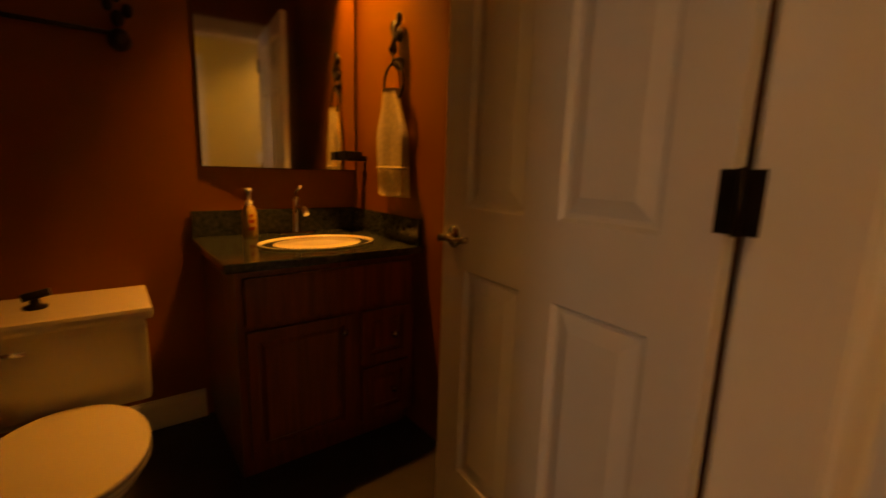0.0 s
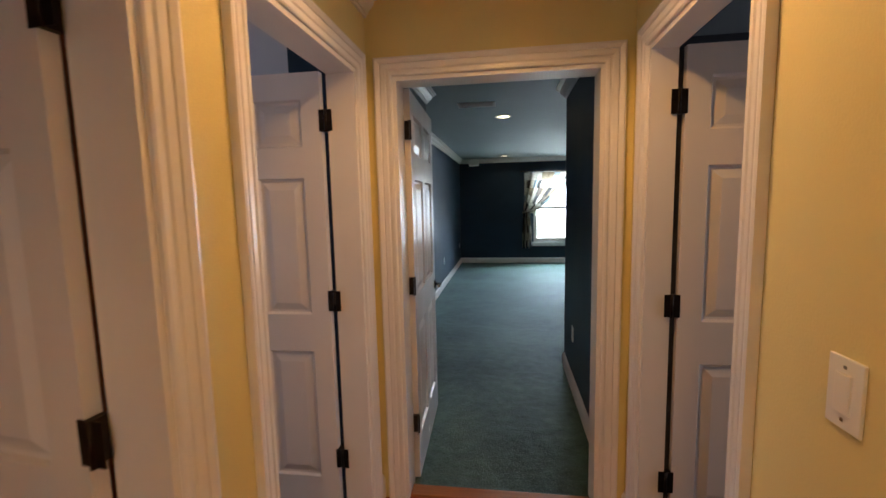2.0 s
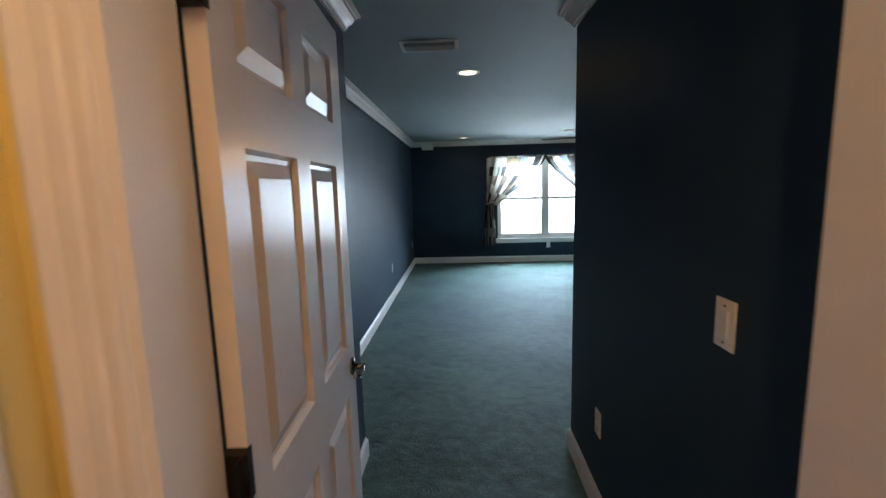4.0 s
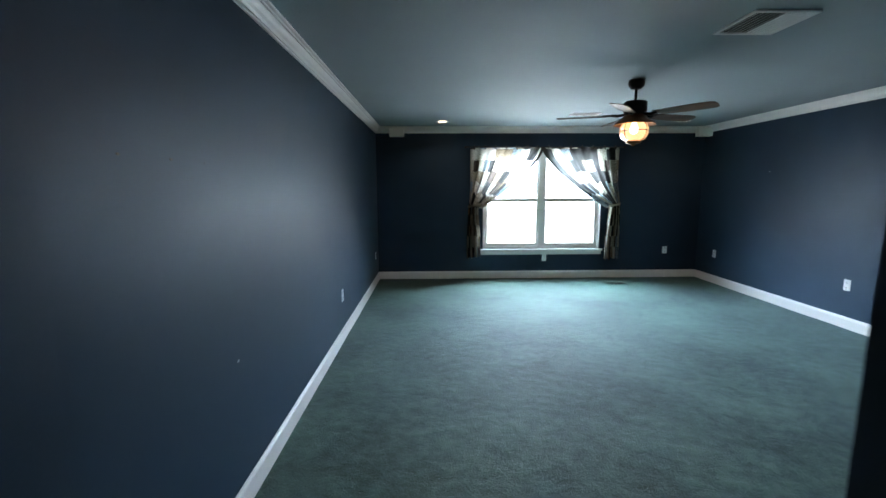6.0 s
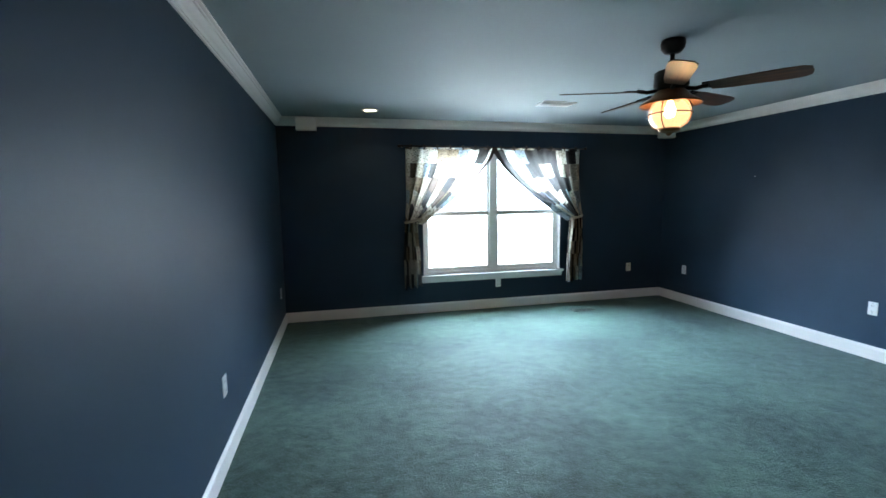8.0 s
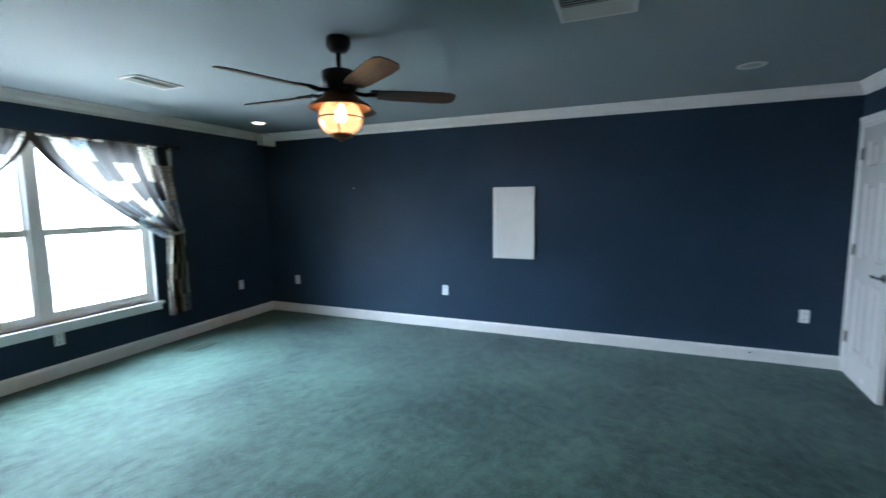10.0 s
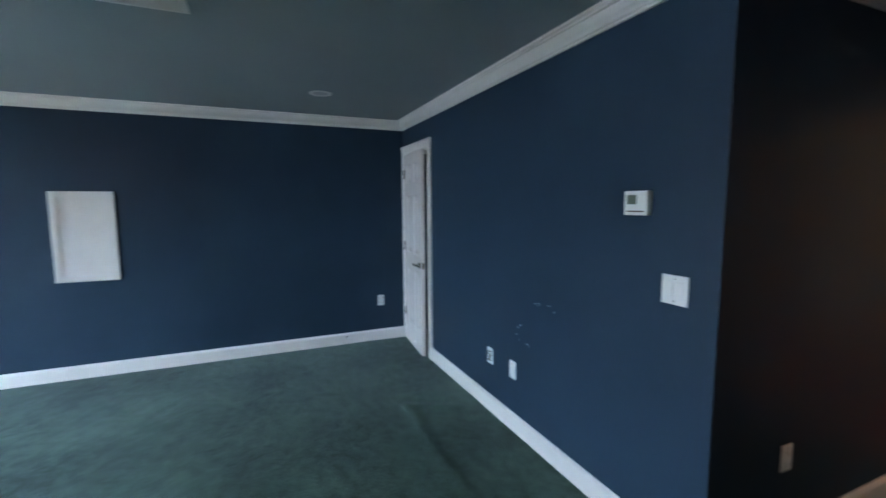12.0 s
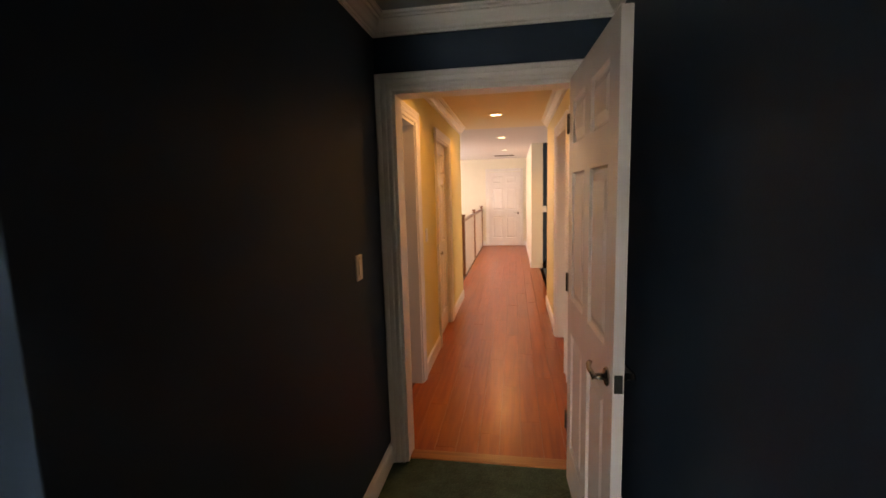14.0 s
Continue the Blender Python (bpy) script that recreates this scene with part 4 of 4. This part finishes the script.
ds = thing("door_stop", "small dark spring door stop on the baseboard", "door stop", pose(RW - 0.015, 2.4, 0.085, 0, -90, 0))
part("spring", lathe(bmesh.new(), [(0.0, 0)] + [(0.006 + 0.0015 * (i % 2), 0.004 * i) for i in range(16)] + [(0, 0.062)], 12), BLACKIRON, ds)
part("tip", lathe(bmesh.new(), [(0.009, 0.06), (0.009, 0.072), (0.0, 0.074)], 12), PLASTIC, ds)

# scuffs and nail holes
SCUFF = node_material("bare_plaster_scuff", (0.35, 0.38, 0.42), 0.8, vary=0.4, scale=90)
rs = random.Random(4)
for x, z, n in ((1.62, 0.92, 3), (1.48, 0.91, 2), (1.8, 0.73, 2), (1.81, 0.65, 2), (1.69, 0.63, 2)):
    bm = bmesh.new()
    for _ in range(n):
        a, b = x + rs.uniform(-0.03, 0.03), z + rs.uniform(-0.02, 0.02)
        box(bm, a, a + rs.uniform(0.006, 0.03), TY, TY + 0.001, b, b + rs.uniform(0.002, 0.005))
    solid("wall_scuff", bm, SCUFF, "pale scuff marks scraped in the navy paint", "scuff", "structure")
for y, z in ((2.35, 1.57), (2.6, 1.57), (2.82, 1.57)):
    solid("nail_hole", boxes((LW, LW + 0.0015, y, y + 0.012, z, z + 0.008)), SLOT, "small dark nail hole in the navy wall", "nail hole", "structure")
solid("wall_scuff", boxes((LW, LW + 0.0015, 2.97, 2.99, 0.70, 0.71)), SCUFF, "pale chip in the navy paint", "scuff", "structure")
solid("nail_hole", boxes((RW - 0.0015, RW, 6.6, 6.62, 1.65, 1.66)), SCUFF, "small chip in the navy paint", "nail hole", "structure")

# ---- bathroom ----


def ellipse_bowl(cx, cy, z, a, b, depth):
    bm = bmesh.new()
    rings = []
    for r, d in ((1.06, 0.004), (1.0, 0.003), (0.95, -0.03), (0.8, -depth * 0.7), (0.4, -depth), (0.05, -depth * 1.05)):
        rings.append([bm.verts.new((cx + a * r * math.cos(2 * math.pi * i / 40), cy + b * r * math.sin(2 * math.pi * i / 40), z + d)) for i in range(40)])
    for p, q in zip(rings, rings[1:]):
        for i in range(40):
            bm.faces.new((p[i], p[(i + 1) % 40], q[(i + 1) % 40], q[i])).smooth = True
    bm.faces.new(rings[-1])
    return bm


VX0, VX1, VY0, VY1, CT = BX, -1.92, -1.86, -1.18, 0.79
van = thing("bathroom_vanity", "dark cherry bathroom vanity cabinet", "vanity", pose(0, 0, 0))
part("body", boxes((VX0, VX1, VY0 + 0.01, VY1, 0.09, CT - 0.032), (VX0, VX1 - 0.06, VY0 + 0.02, VY1, 0, 0.09)), CHERRY, van)


def raised_front(name, y0, y1, z0, z1, knob_at):
    bm = boxes((VX1, VX1 + 0.02, y0, y1, z0, z1))
    if z1 - z0 > 0.2:
        bm.normal_update()
        front = max(bm.faces, key=lambda face: face.normal.x)
        for inset, depth in ((0.046, 0.0), (0.006, -0.012), (0.010, 0.0), (0.016, 0.010)):
            bmesh.ops.inset_individual(bm, faces=[front], thickness=inset, depth=depth)
    f = part(name, bm, CHERRY, van)
    if knob_at:
        part("knob", lathe(bmesh.new(), [(0.006, 0), (0.006, 0.012), (0.013, 0.018), (0.014, 0.024), (0.0, 0.03)], 18, pose(VX1 + 0.018, knob_at[0], knob_at[1], 0, 90, 0)), NICKEL, f, "small round metal knob")


raised_front("false_front", VY0 + 0.035, VY1 - 0.03, 0.58, 0.735, None)
raised_front("door", VY0 + 0.035, -1.46, 0.11, 0.555, (-1.50, 0.50))
raised_front("drawer", -1.42, VY1 - 0.03, 0.345, 0.555, (-1.29, 0.45))
raised_front("drawer", -1.42, VY1 - 0.03, 0.11, 0.325, (-1.29, 0.22))
top = thing("vanity_top", "dark green-black stone vanity top with backsplash and oval basin", "countertop", pose(0, 0, 0))
part("slab", boxes((VX0, -1.88, VY0 - 0.025, BY, CT - 0.03, CT), bevel=0.007), GRANITE, top)
part("backsplash", boxes((VX0, VX0 + 0.02, VY0 - 0.02, BY - 0.02, CT, CT + 0.105), bevel=0.003), GRANITE, top)
part("side_splash", boxes((VX0, -1.9, BY - 0.02, BY, CT, CT + 0.105), bevel=0.003), GRANITE, top)
part("basin", ellipse_bowl(-2.14, -1.49, CT + 0.002, 0.155, 0.215, 0.0015), PORCELAIN, top, "cream oval basin")
fau = thing("faucet", "chrome single-post bathroom faucet", "faucet", pose(-2.39, -1.49, CT))
part("base", boxes((-0.025, 0.025, -0.075, 0.075, 0, 0.014), bevel=0.006), CHROME, fau)
part("body", lathe(bmesh.new(), [(0.024, 0.012), (0.019, 0.03), (0.017, 0.12), (0.02, 0.15), (0.016, 0.165), (0, 0.167)], 20), CHROME, fau)
part("spout", tube(bmesh.new(), [(0.0, 0, 0.1), (0.05, 0, 0.125), (0.1, 0, 0.12), (0.125, 0, 0.1)], 0.012), CHROME, fau)
part("handle", tube(bmesh.new(), [(0.0, 0, 0.16), (-0.005, 0, 0.185), (0.03, 0.01, 0.21)], 0.008), CHROME, fau)
so = thing("soap_dispenser", "amber pump bottle of soap with a red label", "soap bottle", pose(-2.40, -1.68, CT))
part("bottle", lathe(bmesh.new(), [(0, 0), (0.026, 0), (0.028, 0.01), (0.028, 0.1), (0.02, 0.125), (0.012, 0.132), (0, 0.132)], 24), SOAP, so)
part("label_bar", boxes((0.026, 0.0295, -0.012, 0.012, 0.06, 0.075), (0.026, 0.0295, -0.012, 0.012, 0.03, 0.045), (0.026, 0.0295, -0.008, 0.008, 0.085, 0.097)), SOAPLABEL, so)
part("pump", lathe(bmesh.new(), [(0.013, 0.13), (0.013, 0.15), (0.006, 0.152), (0.006, 0.185), (0.012, 0.187), (0.012, 0.2), (0, 0.201)], 16), PLASTIC, so)
part("nozzle", tube(bmesh.new(), [(0, 0, 0.194), (0.035, 0, 0.192)], 0.005), PLASTIC, so)
mi = thing("mirror", "frameless bathroom mirror on the rust wall", "mirror", pose(BX, -1.825, 0, 0, 0, -5.2))
part("glass", boxes((0.004, 0.010, 0, 0.64, 1.075, 2.0)), MIRROR, mi)
part("backing", boxes((0.0, 0.004, -0.002, 0.642, 1.072, 2.002)), BLACKIRON, mi)


def iron_ring(m):
    """A wrought-iron scroll bracket with a ring for a towel."""
    r = thing("towel_ring", "dark wrought-iron towel ring with a leafy scroll bracket", "towel ring", m)
    bm = bmesh.new()
    tube(bm, [(0, 0.01, 0.16), (0.02, 0.03, 0.13), (-0.01, 0.035, 0.09), (0.02, 0.035, 0.05), (0, 0.035, 0.0)], 0.012)
    for x, z, s in ((0.022, 0.14, 0.024), (-0.022, 0.1, 0.026), (0.024, 0.06, 0.024), (-0.014, 0.165, 0.02)):
        bmesh.ops.create_icosphere(bm, subdivisions=2, radius=s, matrix=pose(x, 0.022, z) @ Matrix.Diagonal((0.8, 0.6, 1.1, 1)))
    part("bracket", bm, BLACKIRON, r)
    part("boss", lathe(bmesh.new(), [(0, 0), (0.026, 0.0), (0.026, 0.012), (0.016, 0.03), (0.0, 0.042)], 18, pose(0, 0, 0, -90, 0, 0)), BLACKIRON, r)
    part("ring", tube(bmesh.new(), [(0.075 * math.sin(a), 0.035, -0.075 + 0.075 * math.cos(a)) for a in [k * math.pi / 12 for k in range(25)]], 0.006, 8), BLACKIRON, r)
    return r


iron_ring(pose(-2.07, BY, 1.50, 0, 0, 180))


def towel(m):
    bm = bmesh.new()
    g = []
    for j in range(25):
        v = j / 24
        w = 0.05 + 0.055 * smooth(v * 2.2)
        ring = []
        for i in range(40):
            a = 2 * math.pi * i / 40
            fold = 1 + 0.16 * math.sin(5 * a + 2 * v) * smooth(v * 2)
            ring.append(bm.verts.new((w * fold * math.cos(a) - 0.02 * v, 0.04 + 0.028 * fold * math.sin(a), -0.42 * v + 0.006 * math.sin(3 * a) * v)))
        g.append(ring)
    for a, b in zip(g, g[1:]):
        for i in range(40):
            bm.faces.new((a[i], a[(i + 1) % 40], b[(i + 1) % 40], b[i])).smooth = True
    bm.faces.new(g[0]), bm.faces.new(g[-1][::-1])
    t = thing("hand_towel", "cream terry hand towel hung through the ring", "towel", m)
    part("cloth", bm, TOWEL, t)
    bm = bmesh.new()
    tube(bm, [(0.108 * math.cos(a) - 0.016, 0.04 + 0.034 * math.sin(a), -0.31) for a in [k * math.pi / 12 for k in range(25)]], 0.006, 8)
    part("border", bm, TOWEL, t, "woven border band")


towel(pose(-2.08, BY, 1.40, 0, 0, 180))
tb = thing("towel_bar", "dark wrought-iron towel bar with round bosses", "towel bar", pose(BX, 0, 1.51))
part("bar", tube(bmesh.new(), [(0.06, -2.06, 0), (0.06, -2.62, 0)], 0.008), BLACKIRON, tb)
for y in (-2.06, -2.62):
    bm = lathe(bmesh.new(), [(0, 0.0), (0.034, 0.0), (0.036, 0.015), (0.026, 0.045), (0.03, 0.06), (0.022, 0.078), (0, 0.08)], 20, pose(0, y, -0.01, 0, 90, 0))
    for dy, dz, s in ((0.0, 0.06, 0.026), (0.03, 0.09, 0.022), (-0.025, 0.1, 0.02), (0.0, 0.13, 0.018)):
        bmesh.ops.create_icosphere(bm, subdivisions=2, radius=s, matrix=pose(0.02, y + dy, dz) @ Matrix.Diagonal((0.6, 0.8, 1.1, 1)))
    part("boss", bm, BLACKIRON, tb)
cup = thing("wall_holder", "dark iron cup holder on the wall by the mirror", "holder", pose(-2.38, BY, 1.13))
part("bracket", boxes((-0.02, 0.02, -0.05, 0, -0.012, 0.012), bevel=0.004), BLACKIRON, cup)
part("shelf", boxes((-0.05, 0.05, -0.12, -0.04, -0.01, 0.03), bevel=0.008), BLACKIRON, cup)


def toilet(x, y):
    t = thing("toilet", "cream porcelain toilet with closed lid", "toilet", pose(x, y, 0))
    part("tank", boxes((0.0, 0.31, -0.215, 0.215, 0.28, 0.575), bevel=0.025), PORCELAIN, t)
    part("tank_lid", boxes((0.0, 0.335, -0.235, 0.235, 0.575, 0.615), bevel=0.014), PORCELAIN, t)

    def oval(bm, z0, z1, a, b, cx, steps=40):
        lo = [bm.verts.new((cx + a * math.cos(2 * math.pi * i / steps), b * math.sin(2 * math.pi * i / steps), z0)) for i in range(steps)]
        hi = [bm.verts.new((cx + a * 0.985 * math.cos(2 * math.pi * i / steps), b * 0.985 * math.sin(2 * math.pi * i / steps), z1)) for i in range(steps)]
        for i in range(steps):
            bm.faces.new((lo[i], lo[(i + 1) % steps], hi[(i + 1) % steps], hi[i])).smooth = True
        bm.faces.new(hi)
        bm.faces.new(lo[::-1])
        return bm

    bm = bmesh.new()
    rings = []
    for z, a, b, cx in ((0, 0.2, 0.11, 0.46), (0.06, 0.19, 0.1, 0.45), (0.15, 0.17, 0.1, 0.46), (0.21, 0.23, 0.16, 0.54), (0.27, 0.255, 0.182, 0.58), (0.285, 0.255, 0.182, 0.58)):
        rings.append([bm.verts.new((cx + a * math.cos(2 * math.pi * i / 32), b * math.sin(2 * math.pi * i / 32), z)) for i in range(32)])
    for p, q in zip(rings, rings[1:]):
        for i in range(32):
            bm.faces.new((p[i], p[(i + 1) % 32], q[(i + 1) % 32], q[i])).smooth = True
    bm.faces.new(rings[-1])
    part("bowl", bm, PORCELAIN, t)
    part("seat", oval(bmesh.new(), 0.287, 0.302, 0.262, 0.192, 0.585), PORCELAIN, t)
    part("seat_lid", oval(bmesh.new(), 0.304, 0.322, 0.262, 0.192, 0.585), PORCELAIN, t)
    part("flush_lever", tube(bmesh.new(), [(0.31, -0.15, 0.53), (0.335, -0.15, 0.53), (0.34, -0.08, 0.525)], 0.008), CHROME, t)


toilet(BX, -2.285)
orn = thing("ornament", "small dark ornament on the toilet tank", "ornament", pose(BX + 0.17, -2.35, 0.615))
part("base", lathe(bmesh.new(), [(0, 0), (0.03, 0), (0.032, 0.008), (0.014, 0.014), (0.012, 0.03)], 18), BLACKIRON, orn)
part("top", tube(bmesh.new(), [(0, -0.03, 0.036), (0, 0, 0.042), (0, 0.04, 0.05)], 0.013), BLACKIRON, orn)

# ---- far hall railing ----
ra = thing("stair_railing", "stair railing with brown handrail and white balusters", "railing", pose(0.73, 0, 0))
part("handrail", boxes((-0.03, 0.03, -9.9, -5.5, 0.99, 1.04), bevel=0.012), RAILWOOD, ra)
for y in (-5.5, -7.6, -9.95):
    n = part("newel_post", boxes((-0.028, 0.028, y - 0.028, y + 0.028, 0, 1.08), (-0.038, 0.038, y - 0.038, y + 0.038, 1.08, 1.12), bevel=0.006), RAILWOOD, ra)
bal = mesh_of("baluster", lathe(bmesh.new(), [(0.016, 0), (0.016, 0.1), (0.011, 0.14), (0.014, 0.4), (0.011, 0.84), (0.016, 0.89), (0.016, 0.99)], 8), TRIM)
for i in range(36):
    y = -5.63 - 0.12 * i
    if abs(y + 7.6) > 0.06:
        part("baluster", bal, None, ra, m=pose(0, y, 0))

# ---- hall boards, last ----
hb = thing("floor_hall", "glossy red-brown wooden hall floorboards", "floor", pose(0, 0, 0), "structure")
PW, PL = 0.128, 1.22
pm = mesh_of("plank", boxes((0.0006, PW - 0.0006, 0.0006, PL - 0.0006, -0.012, 0.0), bevel=0.0012), PLANK)
nx = math.ceil((HR - HL + 0.24) / PW)
for i in range(nx):
    x = HL - 0.12 + i * PW
    top_y, end_y = -0.11, -9.97
    y = top_y - (i * 0.43) % 1.0 * PL - 0.05
    spans = [(y, top_y)]
    while y > end_y:
        spans.append((max(y - PL, end_y), y))
        y -= PL
    for y0, y1 in spans:
        whole = abs(y1 - y0 - PL) < 1e-6
        part("plank", pm if whole else mesh_of("plank", boxes((0.0006, PW - 0.0006, 0.0006, y1 - y0 - 0.0006, -0.012, 0.0), bevel=0.0012), PLANK), None, hb, m=pose(x, y0, 0))
